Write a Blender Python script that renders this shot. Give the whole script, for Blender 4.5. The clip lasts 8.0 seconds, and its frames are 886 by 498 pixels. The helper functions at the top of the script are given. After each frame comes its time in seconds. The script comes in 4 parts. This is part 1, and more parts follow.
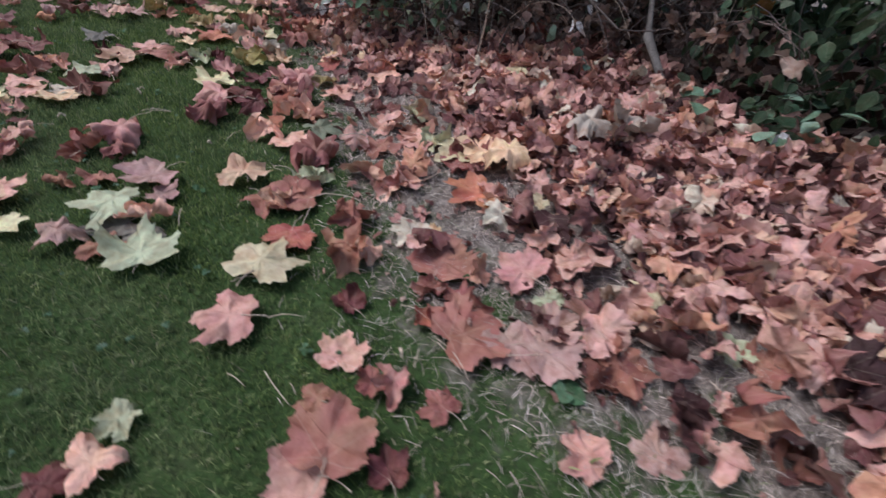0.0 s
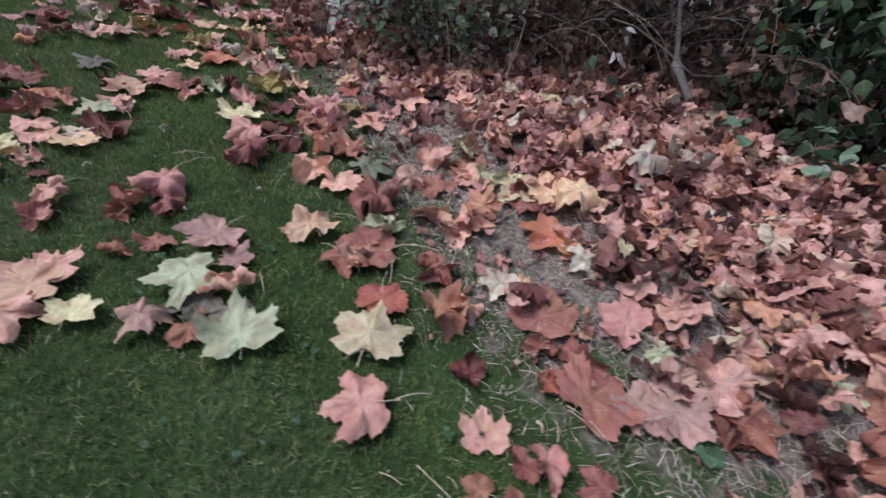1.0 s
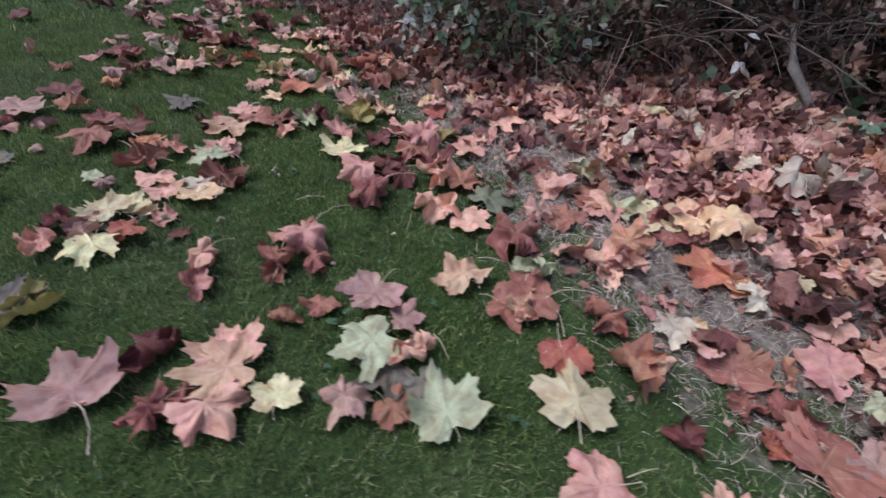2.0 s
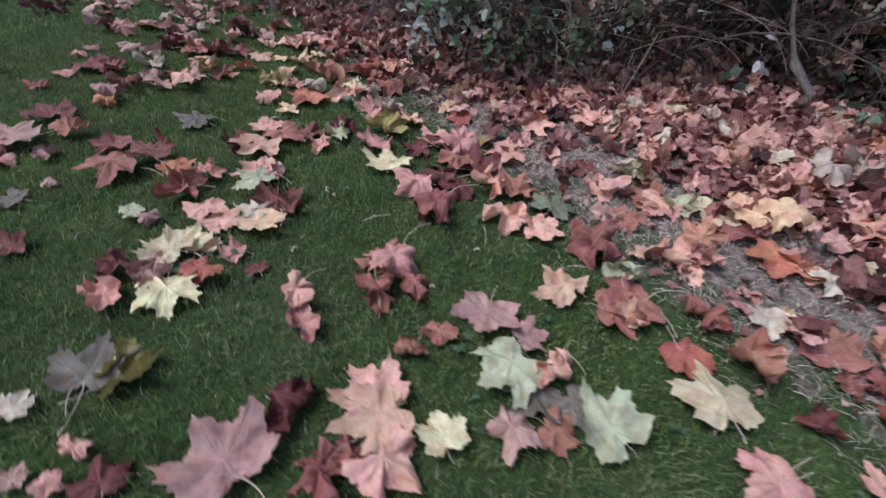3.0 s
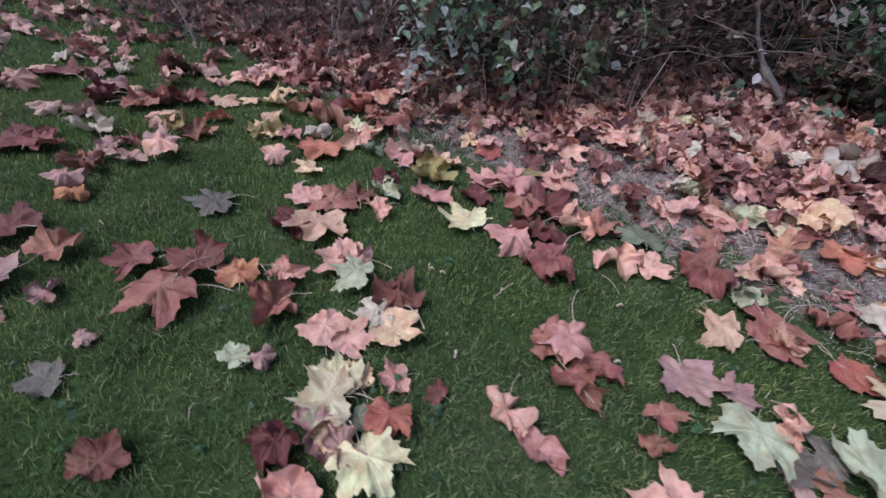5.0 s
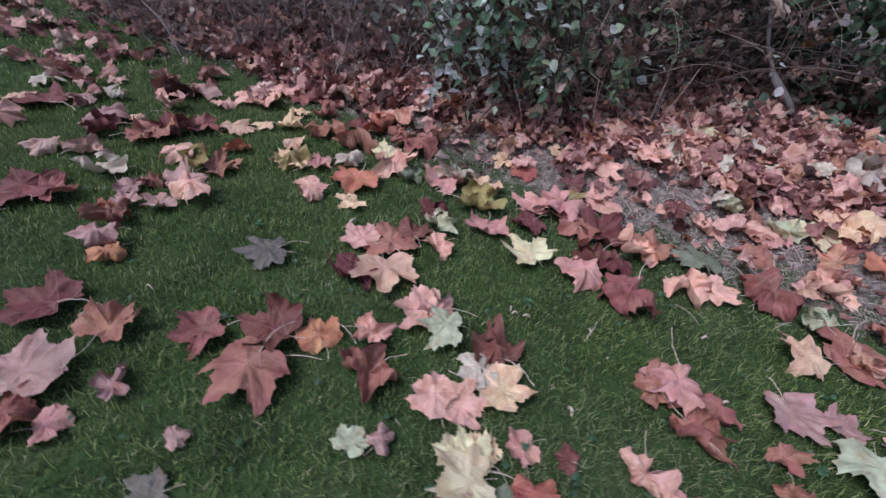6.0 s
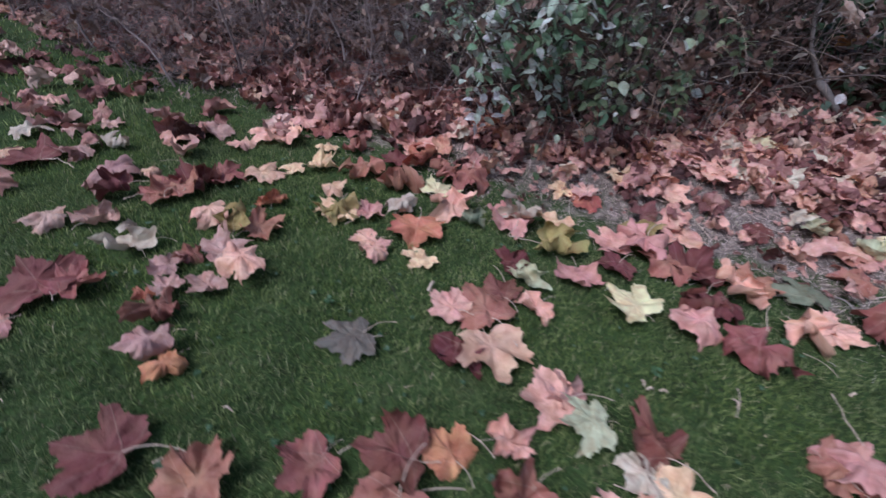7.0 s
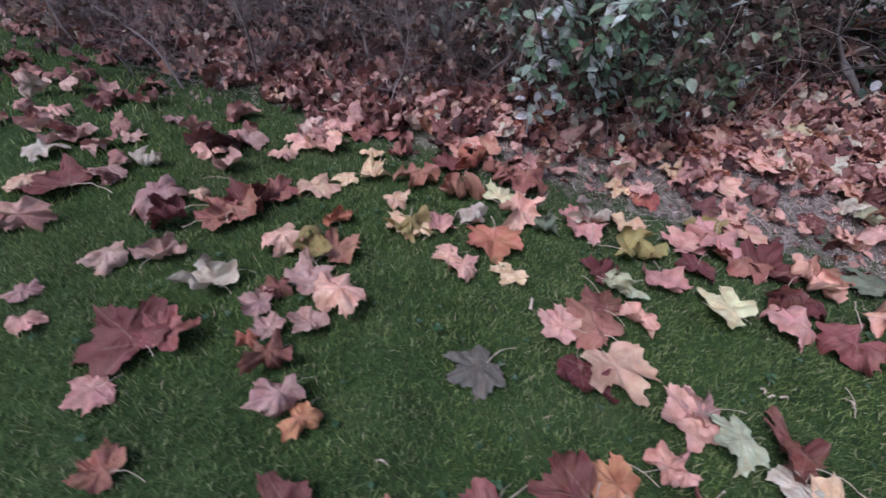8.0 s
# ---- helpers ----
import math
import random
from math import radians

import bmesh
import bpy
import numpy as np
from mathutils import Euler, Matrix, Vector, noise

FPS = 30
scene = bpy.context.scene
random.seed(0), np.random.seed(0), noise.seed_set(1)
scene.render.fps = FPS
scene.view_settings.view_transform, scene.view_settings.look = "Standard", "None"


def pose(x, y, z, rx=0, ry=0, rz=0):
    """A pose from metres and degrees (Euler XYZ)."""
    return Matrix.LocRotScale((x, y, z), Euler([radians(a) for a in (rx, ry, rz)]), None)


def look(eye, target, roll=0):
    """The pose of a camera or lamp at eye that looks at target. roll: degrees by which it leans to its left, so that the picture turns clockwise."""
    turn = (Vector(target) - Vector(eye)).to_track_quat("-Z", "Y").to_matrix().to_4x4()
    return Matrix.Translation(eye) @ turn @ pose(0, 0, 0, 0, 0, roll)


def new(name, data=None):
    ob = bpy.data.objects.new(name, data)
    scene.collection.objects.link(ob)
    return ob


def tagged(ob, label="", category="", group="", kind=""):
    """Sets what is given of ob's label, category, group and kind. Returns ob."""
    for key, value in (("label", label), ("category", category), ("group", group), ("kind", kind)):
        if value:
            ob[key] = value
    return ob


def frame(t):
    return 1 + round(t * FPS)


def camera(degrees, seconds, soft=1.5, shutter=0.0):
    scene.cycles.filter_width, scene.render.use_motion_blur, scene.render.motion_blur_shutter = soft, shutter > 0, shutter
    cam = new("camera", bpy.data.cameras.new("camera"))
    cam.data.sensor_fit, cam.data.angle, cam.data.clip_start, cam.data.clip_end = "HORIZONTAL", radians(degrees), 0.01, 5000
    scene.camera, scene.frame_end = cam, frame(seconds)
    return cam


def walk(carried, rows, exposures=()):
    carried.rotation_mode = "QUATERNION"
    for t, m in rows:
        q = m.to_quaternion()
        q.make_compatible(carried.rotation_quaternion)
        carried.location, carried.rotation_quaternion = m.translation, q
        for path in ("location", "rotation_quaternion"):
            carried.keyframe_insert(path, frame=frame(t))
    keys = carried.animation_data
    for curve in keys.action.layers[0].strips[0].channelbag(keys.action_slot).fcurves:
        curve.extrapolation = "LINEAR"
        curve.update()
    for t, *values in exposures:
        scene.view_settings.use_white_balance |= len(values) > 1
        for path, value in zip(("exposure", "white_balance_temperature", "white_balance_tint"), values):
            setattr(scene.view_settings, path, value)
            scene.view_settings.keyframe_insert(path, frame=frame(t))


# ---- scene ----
cam = camera(95.1, 8.0, soft=1.5, shutter=0.5)
PATH = [
    (0, (-0.002, 0.031, 0.902), (0.0, 1.571, -0.374), 9.7),
    (0.5, (-0.239, 0.116, 0.915), (-0.17, 1.658, -0.356), 9.6),
    (1, (-0.451, 0.153, 0.966), (-0.27, 1.693, -0.298), 11.3),
    (1.5, (-0.701, 0.235, 0.958), (-0.577, 1.75, -0.342), 8.4),
    (1.7, (-0.8, 0.293, 0.983), (-0.704, 1.811, -0.315), 6.9),
    (2.8, (-1.372, 0.357, 1.016), (-1.069, 1.859, -0.269), 8.6),
    (3, (-1.451, 0.423, 0.981), (-1.098, 1.917, -0.3), 8.1),
    (3.5, (-1.677, 0.608, 0.988), (-1.271, 2.126, -0.249), 5.5),
    (4, (-1.929, 0.698, 1.034), (-1.29, 2.129, -0.208), 7.5),
    (4.2, (-1.996, 0.741, 1.041), (-1.301, 2.12, -0.23), 9.3),
    (5.3, (-2.222, 1.031, 0.996), (-1.402, 2.372, -0.24), 8.0),
    (5.5, (-2.263, 1.092, 1.007), (-1.426, 2.425, -0.227), 7.9),
    (6, (-2.454, 1.285, 1.046), (-1.523, 2.546, -0.196), 9.2),
    (6.5, (-2.557, 1.459, 1.049), (-1.561, 2.665, -0.197), 9.1),
    (7, (-2.643, 1.789, 1.059), (-1.624, 2.982, -0.182), 7.4),
    (7.5, (-2.787, 2.007, 1.045), (-1.711, 3.091, -0.246), 8.2),
    (8, (-2.922, 2.181, 1.089), (-1.83, 3.231, -0.216), 7.8),
]
walk(cam, [(t, look(eye, target, roll)) for t, eye, target, roll in PATH],
     exposures=((0, 0.0, 5600, 14), (2, 0.0, 5500, 15), (4, -0.03, 5350, 17.5), (8, -0.1, 5250, 20.5)))

# ---- world and light: an overcast late afternoon, open sky over the lawn ----
world = bpy.data.worlds.new("overcast_sky")
scene.world = world
world.use_nodes = True
wn = world.node_tree.nodes
sky = wn.new("ShaderNodeTexSky")
sky.sky_type, sky.sun_disc = "NISHITA", False
sky.sun_elevation, sky.sun_rotation = radians(58), radians(-83.7)
sky.air_density, sky.dust_density = 1.5, 4.0
wn["Background"].inputs["Strength"].default_value = 0.09
world.node_tree.links.new(sky.outputs[0], wn["Background"].inputs["Color"])
sun = new("sun", bpy.data.lights.new("sun", "SUN"))
sun.data.energy, sun.data.angle, sun.data.color = 2.1, radians(26), (1.0, 0.97, 0.94)
sun.matrix_world = look((-3.6, 0.4, 5.8), (0, 0, 0))


# ---- materials ----
def nodes_of(name, rough=0.8):
    m = bpy.data.materials.new(name)
    m.use_nodes = True
    nt = m.node_tree
    b = nt.nodes["Principled BSDF"]
    b.inputs["Roughness"].default_value = rough
    return m, nt, b


def add(nt, kind, **sets):
    n = nt.nodes.new("ShaderNode" + kind)
    for k, v in sets.items():
        n.inputs[k.replace("_", " ")].default_value = v
    return n


def ramp(nt, source, stops, constant=False):
    r = nt.nodes.new("ShaderNodeValToRGB")
    el = r.color_ramp.elements
    while len(el) < len(stops):
        el.new(0.5)
    for e, (at, c) in zip(el, stops):
        e.position, e.color = at, (*c, 1)
    if constant:
        r.color_ramp.interpolation = "CONSTANT"
    nt.links.new(source, r.inputs[0])
    return r.outputs[0]


def mixed(nt, fac, a, b, how="MIX"):
    n = nt.nodes.new("ShaderNodeMix")
    n.data_type, n.blend_type = "RGBA", how
    for sock, v in ((n.inputs[0], fac), (n.inputs[6], a), (n.inputs[7], b)):
        if hasattr(v, "links"):
            nt.links.new(v, sock)
        elif isinstance(v, tuple):
            sock.default_value = (*v, 1)
        else:
            sock.default_value = v
    return n.outputs[2]


def sums(nt, op, a, b=0.0, c=None, clamp=False):
    n = nt.nodes.new("ShaderNodeMath")
    n.operation, n.use_clamp = op, clamp
    for i, v in enumerate((a, b) if c is None else (a, b, c)):
        if hasattr(v, "links"):
            nt.links.new(v, n.inputs[i])
        else:
            n.inputs[i].default_value = v
    return n.outputs[0]


def noisy(nt, scale, detail=3.0, where="Object", rough=0.55):
    tc = nt.nodes.new("ShaderNodeTexCoord")
    n = add(nt, "TexNoise", Scale=scale, Detail=detail, Roughness=rough)
    nt.links.new(tc.outputs[where], n.inputs["Vector"])
    return n.outputs[0]


def bumped(nt, b, height, strength, distance):
    n = add(nt, "Bump", Strength=strength, Distance=distance)
    nt.links.new(height, n.inputs["Height"])
    nt.links.new(n.outputs[0], b.inputs["Normal"])


def leaf_material(name, colour_of, veins=0.26, rough=0.62, glow=0.12, single=False):
    """A broad-leaf surface: ribs from the leaf's own coordinates, blotches, wrinkles, some light let through."""
    m, nt, b = nodes_of(name, rough)
    colour = colour_of(nt)
    uv = nt.nodes.new("ShaderNodeUVMap")
    sep = nt.nodes.new("ShaderNodeSeparateXYZ")
    nt.links.new(uv.outputs[0], sep.inputs[0])
    each = nt.nodes.new("ShaderNodeObjectInfo" if single else "ShaderNodeNewGeometry").outputs["Random" if single else "Random Per Island"]
    shift = nt.nodes.new("ShaderNodeCombineXYZ")
    for k, by in enumerate((37.0, 71.0, 13.0)):
        nt.links.new(sums(nt, "MULTIPLY", each, by), shift.inputs[k])
    moved = nt.nodes.new("ShaderNodeVectorMath")
    nt.links.new(uv.outputs[0], moved.inputs[0])
    nt.links.new(shift.outputs[0], moved.inputs[1])

    def mottle(scale, detail):
        n = add(nt, "TexNoise", Scale=scale, Detail=detail, Roughness=0.6)
        nt.links.new(moved.outputs[0], n.inputs["Vector"])
        return n.outputs[0]

    x, y = sums(nt, "ABSOLUTE", sep.outputs[0]), sep.outputs[1]
    ribs = None
    for a in (0, 47, 98):
        s, c = math.sin(radians(a)), math.cos(radians(a))
        across = sums(nt, "ABSOLUTE", sums(nt, "SUBTRACT", sums(nt, "MULTIPLY", x, c), sums(nt, "MULTIPLY", y, s)))
        along = sums(nt, "ADD", sums(nt, "MULTIPLY", x, s), sums(nt, "MULTIPLY", y, c))
        behind = sums(nt, "LESS_THAN", along, 0.0)
        width = sums(nt, "SUBTRACT", 0.021, sums(nt, "MULTIPLY", along, 0.015))
        line = sums(nt, "SUBTRACT", 1.0, sums(nt, "DIVIDE", sums(nt, "ADD", across, behind), width), clamp=True)
        ribs = line if ribs is None else sums(nt, "MAXIMUM", ribs, line)
    herring = sums(nt, "SINE", sums(nt, "MULTIPLY", sums(nt, "SUBTRACT", y, sums(nt, "MULTIPLY", x, 0.7)), 42.0))
    fine = sums(nt, "POWER", sums(nt, "MULTIPLY_ADD", herring, 0.5, 0.5), 9.0)
    blot = mottle(4.0, 6)
    tone = add(nt, "HueSaturation")
    nt.links.new(colour, tone.inputs["Color"])
    wide = mottle(1.5, 3)
    nt.links.new(sums(nt, "MULTIPLY_ADD", wide, 1.15, 0.42), tone.inputs["Value"])
    nt.links.new(sums(nt, "MULTIPLY_ADD", mottle(2.1, 2), 0.075, 0.468), tone.inputs["Hue"])
    colour = tone.outputs[0]
    speck = mottle(26, 2)
    c1 = mixed(nt, ramp(nt, blot, [(0.4, (0, 0, 0)), (0.7, (0.75, 0.75, 0.75))]), colour, mixed(nt, 1.0, colour, (0.62, 0.42, 0.34), "MULTIPLY"))
    c2 = mixed(nt, ramp(nt, speck, [(0.66, (0, 0, 0)), (0.78, (0.5, 0.5, 0.5))]), c1, mixed(nt, 1.0, c1, (0.45, 0.32, 0.28), "MULTIPLY"))
    both = sums(nt, "MULTIPLY", sums(nt, "MAXIMUM", ribs, sums(nt, "MULTIPLY", fine, 0.1)), veins)
    c3 = mixed(nt, both, c2, mixed(nt, 0.6, c2, (0.75, 0.62, 0.46)))
    nt.links.new(c3, b.inputs["Base Color"])
    wrinkle = sums(nt, "ADD", mottle(9, 6), sums(nt, "MULTIPLY", sums(nt, "MAXIMUM", ribs, sums(nt, "MULTIPLY", fine, 0.1)), 0.12))
    bumped(nt, b, wrinkle, 0.8, 0.008)
    b.inputs["Specular IOR Level"].default_value = 0.3
    tr = add(nt, "BsdfTranslucent")
    nt.links.new(c3, tr.inputs["Color"])
    mx = add(nt, "MixShader", Fac=glow)
    nt.links.new(b.outputs[0], mx.inputs[1])
    nt.links.new(tr.outputs[0], mx.inputs[2])
    nt.links.new(mx.outputs[0], nt.nodes["Material Output"].inputs["Surface"])
    return m


def own_colour(nt):
    info = nt.nodes.new("ShaderNodeObjectInfo")
    hsv = add(nt, "HueSaturation")
    nt.links.new(info.outputs["Color"], hsv.inputs["Color"])
    nt.links.new(sums(nt, "MULTIPLY_ADD", info.outputs["Random"], 0.35, 0.82), hsv.inputs["Value"])
    nt.links.new(sums(nt, "MULTIPLY_ADD", info.outputs["Random"], 0.03, 0.485), hsv.inputs["Hue"])
    return hsv.outputs[0]


def island_colour(stops):
    def pick(nt):
        geo = nt.nodes.new("ShaderNodeNewGeometry")
        return ramp(nt, geo.outputs["Random Per Island"], stops)
    return pick


# real colours of the leaves, by letter
HUES = {
    "P": (0.81, 0.45, 0.365),   # pinkish tan
    "T": (0.59, 0.37, 0.315),   # greyish tan
    "R": (0.43, 0.182, 0.142),  # red brown
    "M": (0.22, 0.078, 0.068),  # maroon
    "O": (0.56, 0.21, 0.135),   # orange
    "A": (0.86, 0.58, 0.38),   # apricot
    "Y": (0.80, 0.71, 0.43),   # cream yellow
    "G": (0.60, 0.63, 0.40),   # pale green
    "K": (0.44, 0.36, 0.14),   # mustard and green
    "E": (0.27, 0.31, 0.20),   # grey green
    "D": (0.22, 0.20, 0.16),   # dark slate
    "W": (0.66, 0.57, 0.45),   # bleached
}
WORDS = {
    "P": "pinkish tan dry plane leaf", "T": "dull tan dry plane leaf", "R": "red brown dry plane leaf",
    "M": "dark maroon dry plane leaf", "O": "orange brown plane leaf", "A": "apricot coloured plane leaf",
    "Y": "cream yellow plane leaf", "G": "pale green plane leaf", "K": "mustard-green plane leaf",
    "E": "grey-green plane leaf", "D": "dark slate grey plane leaf", "W": "bleached pale plane leaf",
}
mat_leaf = leaf_material("fallen_leaf_surface", own_colour, single=True)
mat_litter = leaf_material("leaf_litter_surface", island_colour([
    (0.0, (0.055, 0.026, 0.026)), (0.18, (0.24, 0.10, 0.092)), (0.34, (0.50, 0.255, 0.225)), (0.48, (0.84, 0.50, 0.43)),
    (0.72, (0.78, 0.47, 0.39)), (0.86, (0.70, 0.35, 0.23)), (0.94, (0.84, 0.64, 0.49)), (1.0, (0.80, 0.76, 0.60))]))
mat_green = leaf_material("shrub_leaf_surface", island_colour([
    (0.0, (0.025, 0.045, 0.022)), (0.35, (0.045, 0.085, 0.04)), (0.7, (0.075, 0.13, 0.06)), (0.9, (0.13, 0.19, 0.10)), (1.0, (0.22, 0.27, 0.18))]), veins=0.3, rough=0.45, glow=0.2)
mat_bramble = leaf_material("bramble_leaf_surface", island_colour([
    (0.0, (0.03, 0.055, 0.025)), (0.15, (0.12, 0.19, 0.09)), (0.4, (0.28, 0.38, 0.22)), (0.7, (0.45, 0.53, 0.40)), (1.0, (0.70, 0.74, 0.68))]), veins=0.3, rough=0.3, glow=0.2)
mat_green_own = leaf_material("shrub_leaf_single", own_colour, veins=0.3, rough=0.38, glow=0.2, single=True)
# withered leaves, coloured darker to carry the shade under and inside the shrubs
mat_dry_shaded = leaf_material("withered_shaded_leaf_surface", island_colour([
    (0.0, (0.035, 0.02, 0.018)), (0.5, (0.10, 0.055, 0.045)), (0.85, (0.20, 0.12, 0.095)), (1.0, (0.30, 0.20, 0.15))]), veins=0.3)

mat_brown = leaf_material("brown_litter_surface", island_colour([
    (0.0, (0.06, 0.026, 0.026)), (0.25, (0.24, 0.098, 0.086)), (0.55, (0.50, 0.255, 0.215)), (0.85, (0.72, 0.44, 0.37)), (1.0, (0.74, 0.53, 0.44))]), veins=0.2)

mat_dry_pale = leaf_material("hanging_dead_leaf_surface", island_colour([
    (0.0, (0.09, 0.058, 0.048)), (0.5, (0.27, 0.18, 0.15)), (0.85, (0.46, 0.33, 0.27)), (1.0, (0.62, 0.50, 0.42))]), veins=0.3)


def plain_material(name, stops, scale, rough=0.8, bump=0.4, depth=0.003):
    m, nt, b = nodes_of(name, rough)
    nt.links.new(mixed(nt, 0.5, ramp(nt, noisy(nt, scale, 5), stops), ramp(nt, noisy(nt, scale * 9, 3), stops)), b.inputs["Base Color"])
    bumped(nt, b, noisy(nt, scale * 6, 4), bump, depth)
    return m


mat_stem = plain_material("leaf_stalk", [(0.3, (0.52, 0.38, 0.28)), (0.7, (0.72, 0.60, 0.46))], 40)
mat_bark = plain_material("grey_brown_bark", [(0.3, (0.055, 0.04, 0.035)), (0.7, (0.16, 0.12, 0.10))], 14, bump=0.8)
mat_pale_bark = plain_material("pale_bark", [(0.3, (0.13, 0.105, 0.09)), (0.7, (0.36, 0.32, 0.285))], 14, bump=0.8)
mat_dead = plain_material("dead_twig", [(0.3, (0.17, 0.13, 0.12)), (0.7, (0.40, 0.325, 0.30))], 14)


def blade_material(name, stops, rough=0.55, glow=0.25):
    m, nt, b = nodes_of(name, rough)
    c = island_colour(stops)(nt)
    patch = noisy(nt, 6.0, 5)
    c = mixed(nt, ramp(nt, patch, [(0.38, (0, 0, 0)), (0.62, (0.8, 0.8, 0.8))]), c, mixed(nt, 1.0, c, (1.7, 1.5, 1.6), "MULTIPLY"))
    tired = ramp(nt, noisy(nt, 1.3, 4), [(0.42, (0, 0, 0)), (0.66, (0.7, 0.7, 0.7))])
    c = mixed(nt, tired, c, mixed(nt, 0.45, c, (0.30, 0.29, 0.22)))
    nt.links.new(c, b.inputs["Base Color"])
    tr = add(nt, "BsdfTranslucent")
    nt.links.new(c, tr.inputs["Color"])
    mx = add(nt, "MixShader", Fac=glow)
    nt.links.new(b.outputs[0], mx.inputs[1])
    nt.links.new(tr.outputs[0], mx.inputs[2])
    nt.links.new(mx.outputs[0], nt.nodes["Material Output"].inputs["Surface"])
    b.inputs["Specular IOR Level"].default_value = 0.1
    return m


mat_grass = blade_material("mown_grass", [(0.0, (0.062, 0.10, 0.027)), (0.5, (0.143, 0.21, 0.055)), (0.84, (0.22, 0.292, 0.09)), (0.96, (0.32, 0.37, 0.16)), (1.0, (0.50, 0.43, 0.28))])
mat_straw = blade_material("dry_straw", [(0.0, (0.16, 0.12, 0.10)), (0.35, (0.46, 0.385, 0.31)), (0.8, (0.70, 0.615, 0.51)), (1.0, (0.88, 0.81, 0.71))], glow=0.05)


def ground_material():
    m, nt, b = nodes_of("lawn_and_bare_soil", 0.95)
    zone = nt.nodes.new("ShaderNodeAttribute")
    zone.attribute_name = "bare"
    turf = ramp(nt, noisy(nt, 5, 6), [(0.3, (0.028, 0.05, 0.015)), (0.55, (0.055, 0.095, 0.028)), (0.75, (0.085, 0.115, 0.045))])
    turf = mixed(nt, ramp(nt, noisy(nt, 60, 4), [(0.45, (0, 0, 0)), (0.7, (0.6, 0.6, 0.6))]), turf, (0.025, 0.02, 0.014))
    soil = ramp(nt, noisy(nt, 30, 8), [(0.3, (0.07, 0.056, 0.047)), (0.52, (0.21, 0.172, 0.145)), (0.7, (0.40, 0.345, 0.29))])
    edge = sums(nt, "ADD", zone.outputs["Fac"], sums(nt, "MULTIPLY_ADD", noisy(nt, 9, 6), 1.3, -0.65))
    nt.links.new(mixed(nt, ramp(nt, edge, [(0.36, (0, 0, 0)), (0.66, (1, 1, 1))]), turf, soil), b.inputs["Base Color"])
    bumped(nt, b, sums(nt, "ADD", noisy(nt, 90, 6), sums(nt, "MULTIPLY", noisy(nt, 25, 4), 1.5)), 0.9, 0.012)
    b.inputs["Specular IOR Level"].default_value = 0.15
    return m


mat_ground = ground_material()


# ---- the lie of the land: a flat lawn, its worn edge, and a low bank up to the shrubs ----
EDGE = [(2.2, -1.5), (1.2, -0.3), (0.62, 0.3), (0.11, 0.73), (-0.17, 1.02), (-0.42, 1.49), (-0.76, 2.19), (-1.24, 3.04), (-1.58, 3.9), (-1.95, 4.8), (-2.6, 6.2), (-3.6, 8.5), (-8, 18)]
E_AT, E_TO = np.array(EDGE[:-1], float), np.array(EDGE[1:], float)


def beyond_edge(x, y):
    """Metres past the lawn's worn edge, on the side of the shrubs; below zero on the lawn."""
    p = np.stack([np.ravel(x), np.ravel(y)], 1).astype(float)
    best, side = np.full(len(p), 1e9), np.ones(len(p))
    for a, b in zip(E_AT, E_TO):
        d = b - a
        k = np.clip(((p - a) @ d) / (d @ d), 0, 1)
        off = p - (a + k[:, None] * d)
        far = np.hypot(off[:, 0], off[:, 1])
        s = np.where(d[0] * off[:, 1] - d[1] * off[:, 0] < 0, 1.0, -1.0)
        side = np.where(far < best - 1e-9, s, side)
        best = np.minimum(best, far)
    return best * side


def waves(x, y):
    return 0.5 * np.sin(1.9 * x + 0.7 * y) + 0.3 * np.sin(4.1 * y - 2.3 * x + 1) + 0.2 * np.sin(7.3 * x + 5.9 * y + 2)


def land(x, y):
    """Height of the ground."""
    x, y = np.ravel(np.asarray(x, float)), np.ravel(np.asarray(y, float))
    u = beyond_edge(x, y)
    bank = 0.2 * np.clip(u - 0.12, 0, 2.2) + 0.02 * np.sin(np.clip(u, 0, 1.2) * 2.6)
    return bank + 0.008 * waves(x, y) * np.clip(1 - np.hypot(x + 1, y - 2) / 30, 0, 1)


SPANS = [(*p, q[0] - p[0], q[1] - p[1]) for p, q in zip(EDGE[:-1], EDGE[1:])]


def height(x, y):
    """The same height for one place, in plain arithmetic."""
    best, side = 1e9, 1.0
    for ax, ay, dx, dy in SPANS:
        k = min(1.0, max(0.0, ((x - ax) * dx + (y - ay) * dy) / (dx * dx + dy * dy)))
        ox, oy = x - ax - k * dx, y - ay - k * dy
        far = math.hypot(ox, oy)
        if far < best - 1e-9:
            best, side = far, (1.0 if dx * oy - dy * ox < 0 else -1.0)
    u = best * side
    bank = 0.2 * min(2.2, max(0.0, u - 0.12)) + 0.02 * math.sin(min(1.2, max(0.0, u)) * 2.6)
    roll = 0.5 * math.sin(1.9 * x + 0.7 * y) + 0.3 * math.sin(4.1 * y - 2.3 * x + 1) + 0.2 * math.sin(7.3 * x + 5.9 * y + 2)
    return bank + 0.008 * roll * min(1.0, max(0.0, 1 - math.hypot(x + 1, y - 2) / 30))


def sheet_axis(lo, hi, step, out):
    core = list(np.arange(lo, hi + step / 2, step))
    a, d = [], step
    while not a or (hi + sum(a)) < out:
        d *= 1.25
        a.append(d)
    up = list(hi + np.cumsum(a))
    down = list(lo - np.cumsum(a))[::-1]
    return np.array(down + core + up)


